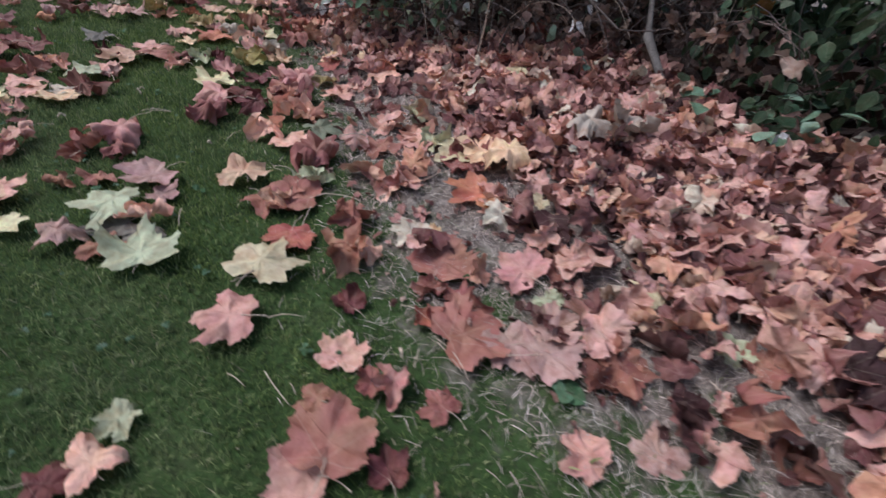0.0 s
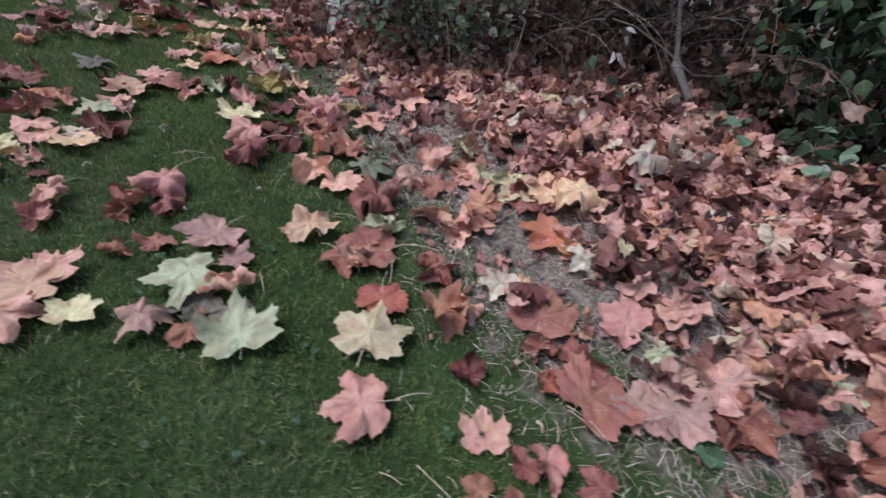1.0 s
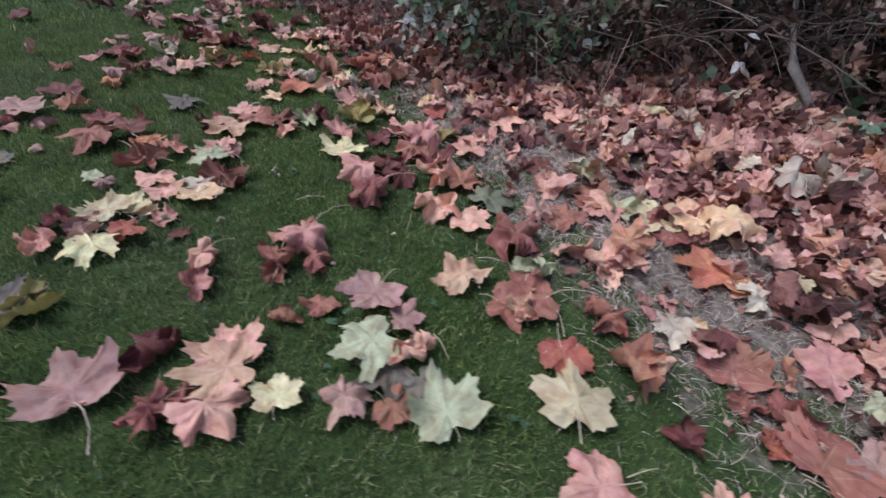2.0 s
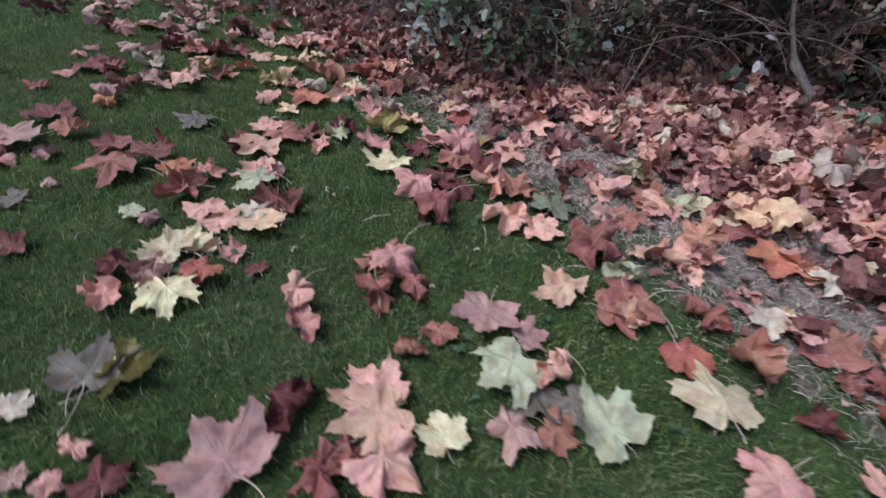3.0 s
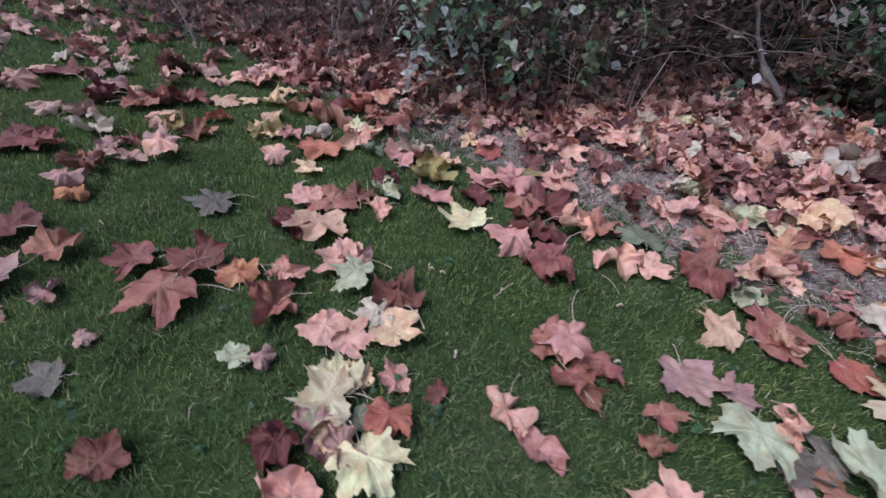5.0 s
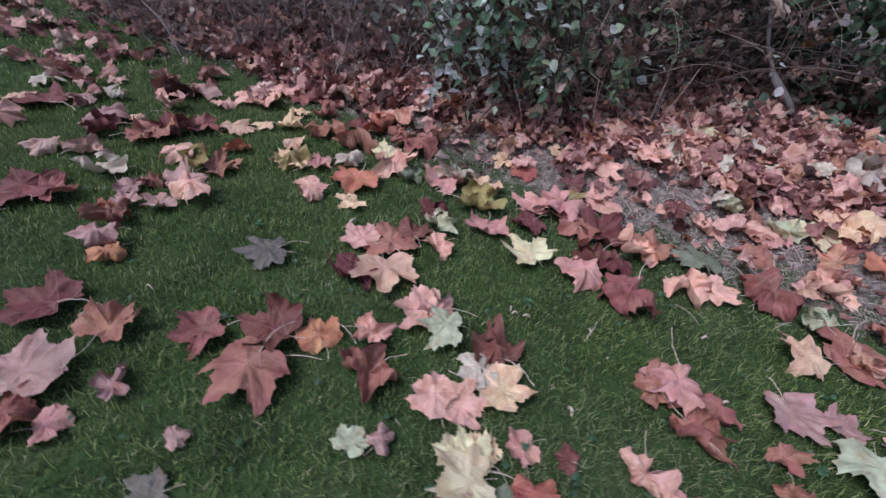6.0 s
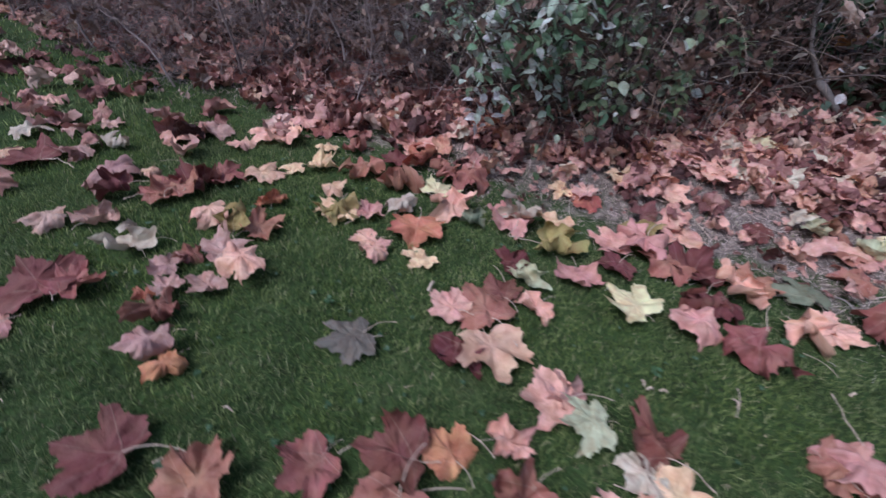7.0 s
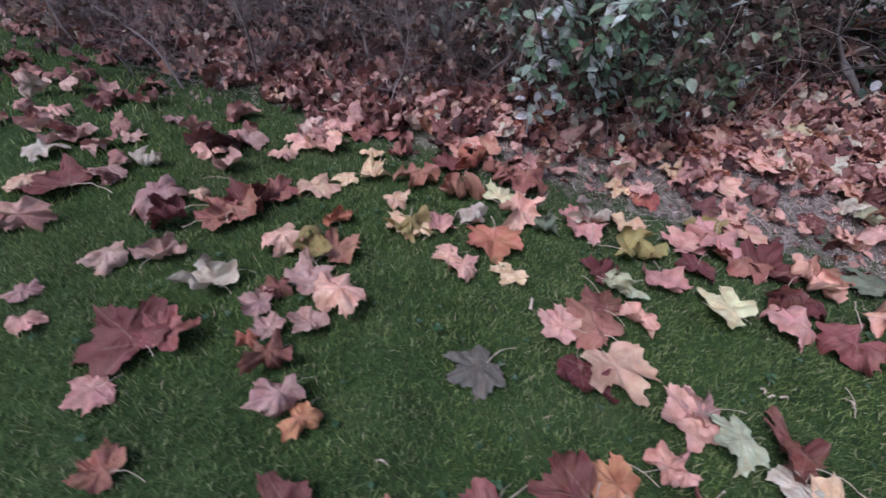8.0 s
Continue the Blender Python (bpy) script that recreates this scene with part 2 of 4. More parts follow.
def make_mesh(name, verts, faces, material, uvs=None, smooth=True):
    """A mesh from arrays; all faces have the same number of corners."""
    me = bpy.data.meshes.new(name)
    n, k = faces.shape
    me.vertices.add(len(verts))
    me.vertices.foreach_set("co", np.asarray(verts, np.float32).ravel())
    me.loops.add(n * k)
    me.loops.foreach_set("vertex_index", np.asarray(faces, np.int32).ravel())
    me.polygons.add(n)
    me.polygons.foreach_set("loop_start", np.arange(n, dtype=np.int32) * k)
    if uvs is not None:
        layer = me.uv_layers.new(name="UVMap")
        layer.data.foreach_set("uv", np.asarray(uvs, np.float32)[np.asarray(faces).ravel()].ravel())
    me.update(calc_edges=True)
    me.polygons.foreach_set("use_smooth", np.full(n, smooth))
    if material:
        me.materials.append(material)
    me.validate()
    return me


def make_ground():
    xs, ys = sheet_axis(-5.0, 3.0, 0.05, 250), sheet_axis(-1.0, 6.5, 0.05, 250)
    gx, gy = np.meshgrid(xs, ys)
    gz = land(gx, gy)
    nx, ny = len(xs), len(ys)
    i = (np.arange(ny - 1)[:, None] * nx + np.arange(nx - 1)[None, :]).ravel()
    faces = np.stack([i, i + 1, i + nx + 1, i + nx], 1)
    me = make_mesh("ground", np.stack([gx.ravel(), gy.ravel(), gz], 1), faces, mat_ground)
    bare = np.clip((beyond_edge(gx, gy) + 0.07 * waves(gx * 3.1, gy * 3.1).ravel()) / 0.55 * 0.5 + 0.4, 0, 1)
    at = me.attributes.new("bare", "FLOAT", "POINT")
    at.data.foreach_set("value", bare.astype(np.float32))
    return tagged(new("ground", me), "short green lawn with a worn earth edge and a low bank", "ground", kind="structure")


make_ground()
rng = np.random.default_rng(7)


# ---- grass and straw ----
def blades(name, xy, length, width, lean, lift, material):
    """Narrow bent blades, three faces each, standing at xy."""
    n = len(xy)
    z = land(xy[:, 0], xy[:, 1]) + lift
    yaw, turn = rng.uniform(0, 2 * np.pi, n), rng.uniform(0, 2 * np.pi, n)
    out = np.stack([np.cos(yaw), np.sin(yaw)], 1)
    side = np.stack([np.cos(turn), np.sin(turn)], 1) * (width[:, None] / 2)
    base = np.column_stack([xy, z])
    v = np.zeros((n, 5, 3))
    rise = np.sqrt(np.clip(1 - lean ** 2, 0.02, 1))
    mid = base + np.column_stack([out * (length * lean * 0.35)[:, None], length * rise * 0.62])
    tip = base + np.column_stack([out * (length * lean)[:, None], length * rise])
    v[:, 0], v[:, 1] = base, base
    v[:, 2], v[:, 3] = mid, mid
    v[:, 0, :2] -= side
    v[:, 1, :2] += side
    v[:, 2, :2] -= side * 0.8
    v[:, 3, :2] += side * 0.8
    v[:, 4] = tip
    o = (np.arange(n) * 5)[:, None, None]
    f = (np.array([[0, 1, 3], [0, 3, 2], [2, 3, 4]])[None] + o).reshape(-1, 3)
    return new(name, make_mesh(name, v.reshape(-1, 3), f, material))


def strewn(n, x0, x1, y0, y1, keep):
    p = np.column_stack([rng.uniform(x0, x1, n), rng.uniform(y0, y1, n)])
    return p[keep(p)]


def lawn(p):
    """The turf, thinning out raggedly over the worn edge."""
    u = beyond_edge(p[:, 0], p[:, 1]) + 0.13 * waves(p[:, 0] * 3, p[:, 1] * 3) + 0.07 * waves(p[:, 0] * 11, p[:, 1] * 11)
    tufts = 0.5 + 0.5 * waves(p[:, 0] * 5, p[:, 1] * 5)
    return rng.uniform(0, 1, len(p)) < np.clip(0.34 - u * 1.5, 0, 1) ** 1.4 * (0.72 + 0.28 * tufts) * (u < 0.3)


# ---- plane leaves ----
HALF = [(0.0, 1.0), (0.06, 0.9), (0.15, 0.85), (0.15, 0.75), (0.26, 0.69), (0.27, 0.58), (0.32, 0.53), (0.44, 0.63), (0.52, 0.61),
        (0.67, 0.70), (0.64, 0.55), (0.70, 0.44), (0.61, 0.36), (0.60, 0.26), (0.52, 0.19), (0.60, 0.09), (0.64, -0.01), (0.50, -0.07), (0.36, -0.14), (0.20, -0.16), (0.08, -0.05)]


LOBES = (-98, -48, 0, 48, 98)


def leaf_arrays(seed, bend=0.0, bend_to=0.0, fold=0.0, ripple=0.05, rings=4, slim=1.0, coarse=False, plump=0.0, curl=0.0, toothed=False, lip=0.3):
    """A plane leaf one unit long, its stalk's joint at the origin and its middle lobe along +Y.
    Positive bend curls the whole blade up; curl turns each lobe over by itself."""
    r = np.random.default_rng(seed)
    half = [HALF[i] for i in (0, 2, 4, 6, 9, 11, 13, 14, 16, 18, 20)] if coarse else HALF
    right = np.array(half) * (1 + r.normal(0, 0.04, (len(half), 1)) + 0.06 * np.sin(np.arange(len(half))[:, None] * 0.6 + r.uniform(0, 6)))
    left = np.array(half[1:])[::-1] * (1 + r.normal(0, 0.04, (len(half) - 1, 1)) + 0.06 * np.sin(np.arange(len(half) - 1)[:, None] * 0.6 + r.uniform(0, 6)))
    left[:, 0] *= -1
    rim = np.vstack([right, [[0, 0.0]], left])
    rim[:, 0] *= slim * (1 + r.normal(0, 0.07))
    middle = np.array([0.0, 0.24])
    if plump:
        far = np.hypot(*(rim - middle).T)[:, None]
        rim = middle + (rim - middle) / far * (far * (1 - plump) + 0.55 * plump)
    if toothed:
        # a point between every two, drawn in or out, gives the rim its teeth and nicks
        between = (rim + np.roll(rim, -1, 0)) / 2
        out = (between - middle) / np.hypot(*(between - middle).T)[:, None]
        between = between + out * r.uniform(-0.05, 0.03, (len(rim), 1))
        rim = np.stack([rim, between], 1).reshape(-1, 2)
    k = len(rim)
    flat = [middle[None]]
    for j in range(1, rings + 1):
        flat.append(middle + (rim - middle) * (j / rings) ** 0.9)
    flat = np.vstack(flat)
    faces = [[0, 1 + (i + 1) % k, 1 + i] for i in range(k)]
    for j in range(rings - 1):
        a, b = 1 + j * k, 1 + (j + 1) * k
        for i in range(k):
            n = (i + 1) % k
            faces += [[a + i, a + n, b + n], [a + i, b + n, b + i]]
    p = flat - middle
    far = np.hypot(p[:, 0], p[:, 1])
    ang = np.arctan2(p[:, 0], p[:, 1])
    z = fold * np.abs(p[:, 0]) + ripple * far * (np.sin(ang * 5 + r.uniform(0, 6)) + 0.8 * np.sin(ang * 3 + r.uniform(0, 6)) + 0.5 * np.sin(ang * 11 + r.uniform(0, 6)))
    z += ripple * 0.5 * np.sin(p[:, 0] * 9 + r.uniform(0, 6)) * np.sin(p[:, 1] * 8 + r.uniform(0, 6))
    z += ripple * 0.22 * np.sin(p[:, 0] * 21 + 9 * p[:, 1] + r.uniform(0, 6)) * np.sin(p[:, 1] * 19 - 7 * p[:, 0] + r.uniform(0, 6))
    spread = np.arctan2(flat[:, 0], flat[:, 1])
    reach = np.hypot(flat[:, 0], flat[:, 1])
    # the blade sags or arches between its ribs
    z -= r.choice((0.03, 0.045, -0.03)) * reach * np.cos(np.abs(spread) / radians(48) * 6.283)
    # rim turns over a little
    z += np.sign(bend if bend else 1) * lip * np.clip(far - 0.4, 0, 1) ** 1.3 * (1 + np.sin(ang * 2 + r.uniform(0, 6)))
    plan = p.copy()
    if curl:
        bias = r.choice((-0.5, 0.6))
        turn = sum(np.exp(-((spread - radians(a)) / radians(21)) ** 2) * curl * (r.uniform(-1, 1) + bias) for a in LOBES)
        turn = np.where(np.abs(turn) < 0.02, 0.02, turn)
        start = r.uniform(0.22, 0.38)
        past = np.clip(reach - start, 0, None)
        away = flat / np.maximum(reach, 1e-6)[:, None]
        plan = plan + away * (np.sin(turn * past) / turn - past)[:, None]
        z = z + (1 - np.cos(turn * past)) / turn
    v = np.column_stack([plan, z])
    if bend:
        c, s = math.cos(bend_to), math.sin(bend_to)
        a, b = v[:, 0] * c + v[:, 1] * s, -v[:, 0] * s + v[:, 1] * c
        th = a * abs(bend)
        rad = 1 / abs(bend) - np.sign(bend) * v[:, 2]
        a2, z2 = np.sin(th) * rad, np.sign(bend) * (1 / abs(bend) - np.cos(th) * rad)
        v = np.column_stack([a2 * c - b * s, a2 * s + b * c, z2])
    v[:, :2] += middle
    return v, np.array(faces), flat


def stalk_arrays(start, way, length, thick, sag, seed):
    r = np.random.default_rng(seed)
    n, sides = 7, 5
    pts = []
    for i in range(n):
        t = i / (n - 1)
        pts.append((start[0] + way[0] * length * t + sag * t * t * way[1], start[1] + way[1] * length * t - sag * t * t * way[0], start[2] + 0.25 * length * math.sin(t * 2.6) * r.uniform(0.3, 0.7)))
    v = []
    for i, q in enumerate(pts):
        w = thick * (0.8 + (0.9 if i == n - 1 else 0.0) + 0.2 * (1 - i / n))
        for j in range(sides):
            a = 2 * math.pi * j / sides
            v.append((q[0] + w * math.cos(a) * way[1], q[1] - w * math.cos(a) * way[0], q[2] + w * math.sin(a)))
    f = [[i * sides + j, i * sides + (j + 1) % sides, (i + 1) * sides + (j + 1) % sides, (i + 1) * sides + j] for i in range(n - 1) for j in range(sides)]
    return np.array(v), np.array(f)


# shapes: f flat, w wavy, c cupped, h hooped, r rolled, s split fold, q quite crumpled
SHAPES = {
    "f": [dict(ripple=0.045, fold=0.05, bend=0.3), dict(ripple=0.055, fold=-0.07, bend=-0.4, bend_to=0.9), dict(ripple=0.05, fold=0.08, bend=0.5, bend_to=1.4)],
    "w": [dict(ripple=0.09, bend=0.8, bend_to=0.4), dict(ripple=0.10, bend=-0.8, bend_to=1.2), dict(ripple=0.11, fold=0.16, bend=0.6)],
    "c": [dict(ripple=0.08, bend=1.6, bend_to=0.3), dict(ripple=0.09, bend=1.8, bend_to=1.5), dict(ripple=0.09, bend=2.1, bend_to=2.4)],
    "h": [dict(ripple=0.08, bend=-1.5, bend_to=0.2), dict(ripple=0.09, bend=-1.7, bend_to=1.3), dict(ripple=0.09, bend=-2.0, bend_to=2.2)],
    "r": [dict(ripple=0.11, bend=3.1, bend_to=0.1, fold=0.1), dict(ripple=0.12, bend=3.5, bend_to=1.4), dict(ripple=0.12, bend=-3.0, bend_to=0.6)],
    "q": [dict(ripple=0.19, bend=2.2, bend_to=0.9), dict(ripple=0.21, bend=-2.4, bend_to=2.0), dict(ripple=0.18, bend=3.0, bend_to=0.0, fold=0.3)],
}
CURLS = {"f": 0.4, "w": 1.2, "c": 1.7, "h": 1.5, "r": 2.0, "q": 2.6}


def leaf_pair(letter, i, seed, plump, slim=1.0):
    """The blade and the stalk of one leaf of a shape; i picks among its ways to bend."""
    o = dict(SHAPES[letter][i % 3])
    o["ripple"] *= 1.2
    o["bend_to"] = o.get("bend_to", 0.0) + 0.5 * i
    v, f, uv = leaf_arrays(seed, plump=plump, curl=CURLS[letter], toothed=True, lip=0.12 if letter == "f" else 0.3, slim=slim, **o)
    v[:, 2] -= np.percentile(v[:, 2], 6)
    blade = make_mesh("leaf_blade", v, f, mat_leaf, uv)
    root = v[np.argmin(np.hypot(*(uv - np.array([0, 0.02])).T))]
    sv, sf = stalk_arrays(root, (0.2 * (i - 2), -1.0), 0.34 + 0.07 * i, 0.0095, 0.1 * (i - 2) + 0.05, seed)
    return blade, make_mesh("leaf_stalk", sv, sf, mat_stem)


KIT = {(letter, i): leaf_pair(letter, i, 31 * ord(letter) + i, 0.2) for letter in "cwh" for i in range(6)}


LAID = []


def fallen_leaf(x, y, size, yaw, colour, shape, lift=0.0, tip=0.0, roll=0.0):
    """One fallen leaf: the middle of its blade over x, y; size is its length; yaw turns its tip from +Y to the left."""
    k = int(abs(x * 7919 + y * 104729) * 10) % 6
    stalk = int(abs(x * 3571 + y * 7027) * 10) % 10 < 5
    blade, stem = leaf_pair(shape, k, 5000 + len(LAID), (0.04, 0.12, 0.0, 0.15, 0.07, 0.1)[k] if colour in "GYEDA" else (0.12, 0.3, 0.2, 0.36, 0.16, 0.26)[k], 0.88 if colour in "GYED" else 0.94)
    e = 0.1
    sx, sy = (height(x + e, y) - height(x - e, y)) / (2 * e), (height(x, y + e) - height(x, y - e)) / (2 * e)
    ground_turn = Vector((0, 0, 1)).rotation_difference(Vector((-sx, -sy, 1))).to_matrix().to_4x4()
    LAID.append((x, y, size))
    rest = 0.014 if beyond_edge([x], [y])[0] < 0.02 else 0.006
    ob = new("fallen_leaf", blade)
    ob.matrix_world = (Matrix.Translation((x, y, height(x, y) + rest + lift + (0.035 if beyond_edge([x], [y])[0] > 0.5 else 0.0))) @ ground_turn @ pose(0, 0, 0, tip, roll, yaw)
                       @ Matrix.Diagonal((size, size, size, 1)) @ Matrix.Translation((0, -0.24, 0)))
    c = HUES[colour]
    ob.color = (*c, 1)
    bent = {"f": "lying flat", "w": "wavy-rimmed", "c": "with cupped rim", "h": "arched over", "r": "rolled up", "q": "crumpled"}[shape]
    place = "on the bank" if beyond_edge([x], [y])[0] > 0.25 else ("on the worn edge" if beyond_edge([x], [y])[0] > 0.0 else "on the lawn")
    tagged(ob, f"{WORDS[colour]} {bent} {place}", "leaf", "fallen leaves", "thing")
    st = new("stem", stem)
    st.parent = ob
    if not stalk:
        st.scale = (0.6, 0.45, 0.6)
    return ob




def lay(leaves):
    """Lay leaves down one by one: x, y, length, turn, colour and shape letters, lift in centimetres."""
    for x, y, size, turn, look_of, lift in leaves:
        fallen_leaf(x, y, size, turn, look_of[0], look_of[1], lift / 100)


# leaves on the lawn beside the worn edge
lay([(-2.092, 1.529, 0.147, 72, "Yf", 3), (-2.053, 1.577, 0.117, -10, "Yf", 2), (-2.037, 1.457, 0.077, -156, "Ef", 1), (-2.133, 1.465, 0.134, 84, "Tr", 0),
     (-2.124, 1.447, 0.077, -86, "Af", 1), (-0.858, 0.831, 0.177, 25, "Gf", 2), (-0.52, 0.867, 0.177, -6, "Yf", 2), (-0.505, 1.028, 0.147, 180, "Of", 0),
     (-0.315, 0.993, 0.166, -151, "Rr", 0), (-0.246, 1.014, 0.101, 142, "Pq", 0), (-0.653, 1.221, 0.158, -111, "Rf", 0), (-0.624, 1.187, 0.105, -34, "Aq", 1),
     (-0.334, 1.186, 0.146, 135, "Rq", 0), (-0.118, 1.146, 0.124, 154, "Wf", 2), (-0.049, 1.134, 0.067, 65, "Aw", 1), (-0.1, 1.26, 0.072, 132, "Pw", 0)])
lay([(0.004, 1.019, 0.188, -17, "Rf", 1), (-0.009, 1.67, 0.186, 139, "Yf", 2), (0.193, 1.54, 0.164, 125, "Aw", 2), (0.094, 1.371, 0.18, 131, "Of", 1),
     (-0.179, 1.765, 0.164, 127, "Pf", 1), (0.023, 1.569, 0.196, -56, "Rw", 1), (0.175, 1.646, 0.097, -148, "Pr", 1), (0.159, 1.956, 0.159, 70, "Pf", 2),
     (0.26, 0.99, 0.153, 47, "Pf", 2), (0.34, 1.17, 0.109, 45, "Aw", 2), (0.304, 1.269, 0.072, 124, "Yw", 2), (0.375, 0.998, 0.082, 26, "Rw", 0),
     (0.331, 0.884, 0.085, -144, "Gw", 1), (0.621, 0.932, 0.094, 102, "Yw", 1), (0.521, 1.738, 0.201, -127, "Wr", 3), (0.689, 1.74, 0.23, 117, "Wr", 3)])
lay([(0.686, 1.51, 0.175, 125, "Rf", 1), (0.484, 1.339, 0.127, 123, "Pw", 1), (0.164, 1.285, 0.106, 123, "Pw", 1), (-0.511, 0.665, 0.15, 102, "Pf", 2),
     (-0.24, 0.788, 0.099, 60, "Mc", 0), (-0.207, 0.622, 0.11, 4, "Pf", 0), (-0.064, 0.563, 0.096, -177, "Pr", 1), (-0.116, 0.562, 0.074, 135, "Rw", 0),
     (-0.012, 0.904, 0.098, 163, "Rr", 0), (0.091, 0.86, 0.138, -50, "Rr", 0), (-0.014, 0.788, 0.09, -134, "Or", 0), (0.094, 0.743, 0.195, -55, "Rf", 1),
     (0.223, 0.731, 0.148, -155, "Tf", 2), (-0.228, 0.496, 0.067, 60, "Rf", 0), (0.058, 0.524, 0.082, 49, "Rf", 0), (-2.215, 1.353, 0.139, 134, "Pr", 0)])
lay([(-2.046, 1.357, 0.153, -169, "Yf", 1), (-1.968, 1.432, 0.11, 153, "Oh", 2), (-2.091, 1.403, 0.106, -89, "Tr", 2), (-2.229, 1.471, 0.106, 123, "Mq", 0),
     (-1.681, 1.337, 0.118, 129, "Pq", 0), (-1.65, 1.227, 0.131, 125, "Pr", 0), (-2.13, 1.093, 0.151, 2, "Df", 1), (-2.052, 1.079, 0.135, -56, "Kr", 0),
     (-2.249, 1.005, 0.073, -7, "Wf", 1), (-1.645, 0.959, 0.15, -117, "Mr", 0), (-1.446, 0.97, 0.151, 32, "Pf", 2), (-1.432, 0.912, 0.171, 110, "Af", 3),
     (-1.285, 0.848, 0.108, 11, "Yf", 2), (-1.427, 0.805, 0.138, -137, "Pr", 2), (-1.76, 0.839, 0.179, 39, "Tf", 2), (-1.732, 0.858, 0.092, -53, "Pf", 1)])
lay([(-1.563, 0.802, 0.105, 122, "Rq", 0), (-1.496, 0.827, 0.098, 135, "Rq", 0), (-2.155, 0.843, 0.052, -5, "Tw", 1), (-2.087, 0.827, 0.054, -37, "Pw", 1),
     (-2.073, 0.9, 0.067, 159, "Pr", 0), (-1.992, 0.825, 0.087, 33, "Mw", 0), (-1.343, 1.11, 0.092, 144, "Rr", 0), (-0.989, 1.128, 0.102, -87, "Tf", 1),
     (-1.073, 1.024, 0.165, 117, "Gf", 2), (-0.953, 0.998, 0.128, -164, "Pr", 2), (-1.023, 0.947, 0.147, 128, "Df", 0), (-0.914, 0.91, 0.111, -136, "Df", 0),
     (-1.118, 0.851, 0.119, -136, "Tr", 1), (-0.996, 0.844, 0.099, -127, "Rw", 0)])
# leaves on the green lawn
lay([(-2.934, 2.54, 0.17, 50, "Mf", 2), (-2.781, 2.37, 0.138, -38, "Rw", 2), (-2.957, 2.278, 0.186, -15, "Tf", 3), (-2.777, 2.169, 0.101, -80, "Tr", 0),
     (-2.972, 2.169, 0.118, -100, "Rh", 0), (-2.901, 2.108, 0.084, -99, "Ph", 0), (-2.653, 1.951, 0.058, -89, "Th", 0), (-2.559, 2.264, 0.138, 96, "Rf", 1),
     (-2.468, 2.054, 0.182, 120, "Rf", 2), (-2.377, 2.164, 0.165, 48, "Mc", 2), (-2.262, 2.105, 0.128, 1, "Oh", 0), (-2.18, 1.924, 0.161, 91, "Rq", 0),
     (-2.126, 2.043, 0.112, -111, "Pq", 1), (-2.297, 1.749, 0.077, -54, "Gf", 1), (-2.23, 1.721, 0.078, -62, "Th", 0), (-2.306, 2.559, 0.156, 80, "Df", 1)])
lay([(-2.064, 2.342, 0.161, 130, "Mc", 0), (-1.958, 2.293, 0.197, 154, "Af", 2), (-1.871, 2.427, 0.193, -7, "Rf", 1), (-1.96, 2.501, 0.143, 21, "Pf", 2),
     (-1.752, 2.475, 0.145, -6, "Mw", 0), (-1.616, 2.483, 0.153, -167, "Gr", 1), (-1.692, 2.353, 0.128, 88, "Pr", 0), (-1.589, 2.56, 0.129, -47, "Mq", 0),
     (-1.412, 2.393, 0.16, 139, "Pw", 0), (-1.212, 2.338, 0.148, 95, "Mw", 0), (-1.365, 2.154, 0.182, -1, "Yf", 2), (-1.011, 2.228, 0.185, 90, "Rw", 0),
     (-0.935, 2.143, 0.226, -76, "Mc", 0), (-1.12, 2.028, 0.189, 91, "Mq", 0), (-1.059, 1.971, 0.149, 102, "Mw", 0), (-1.236, 1.979, 0.186, 68, "Ph", 0)])
lay([(-0.875, 1.984, 0.209, 101, "Pq", 1), (-0.781, 1.96, 0.157, -96, "Rw", 0), (-1.181, 1.8, 0.197, 110, "Rq", 0), (-0.671, 1.807, 0.167, -36, "Ef", 1),
     (-0.893, 1.728, 0.185, 174, "Pq", 0), (-0.759, 1.664, 0.147, -125, "Pf", 0), (-0.344, 1.716, 0.159, 37, "Rw", 0), (-0.592, 1.536, 0.223, 125, "Rq", 0),
     (-0.55, 1.383, 0.15, -20, "Gr", 1), (-0.264, 1.456, 0.202, -178, "Pr", 0), (-0.8, 1.321, 0.152, 38, "Aw", 1), (-1.089, 1.23, 0.166, 155, "Tf", 1),
     (-0.57, 1.251, 0.206, 94, "Rf", 0), (-1.407, 1.496, 0.136, -180, "Rq", 0), (-1.37, 1.46, 0.167, 132, "Pr", 1), (-1.434, 1.339, 0.162, 173, "Rr", 0)])
lay([(-1.308, 1.352, 0.111, -179, "Rr", 0), (-1.25, 1.171, 0.09, 166, "Rw", 0), (-1.92, 2.062, 0.156, 52, "Pf", 1), (-1.881, 2.052, 0.106, -18, "Tq", 0),
     (-1.905, 1.945, 0.128, 55, "Gf", 4), (-1.8, 1.814, 0.166, 10, "Mq", 0), (-1.879, 1.789, 0.109, 87, "Wf", 1), (-1.858, 1.704, 0.143, -139, "Af", 1),
     (-2.047, 1.764, 0.127, 26, "Pf", 2), (-1.996, 1.713, 0.125, -118, "Pf", 1), (-2.084, 1.616, 0.073, -13, "Yf", 1), (-2.011, 1.577, 0.091, 0, "Af", 0),
     (-1.906, 1.542, 0.088, 82, "Pw", 0), (-1.818, 1.461, 0.061, 35, "Mw", 0), (-1.366, 2.56, 0.207, -137, "Kr", 1), (-1.091, 2.441, 0.176, 39, "Pf", 1)])
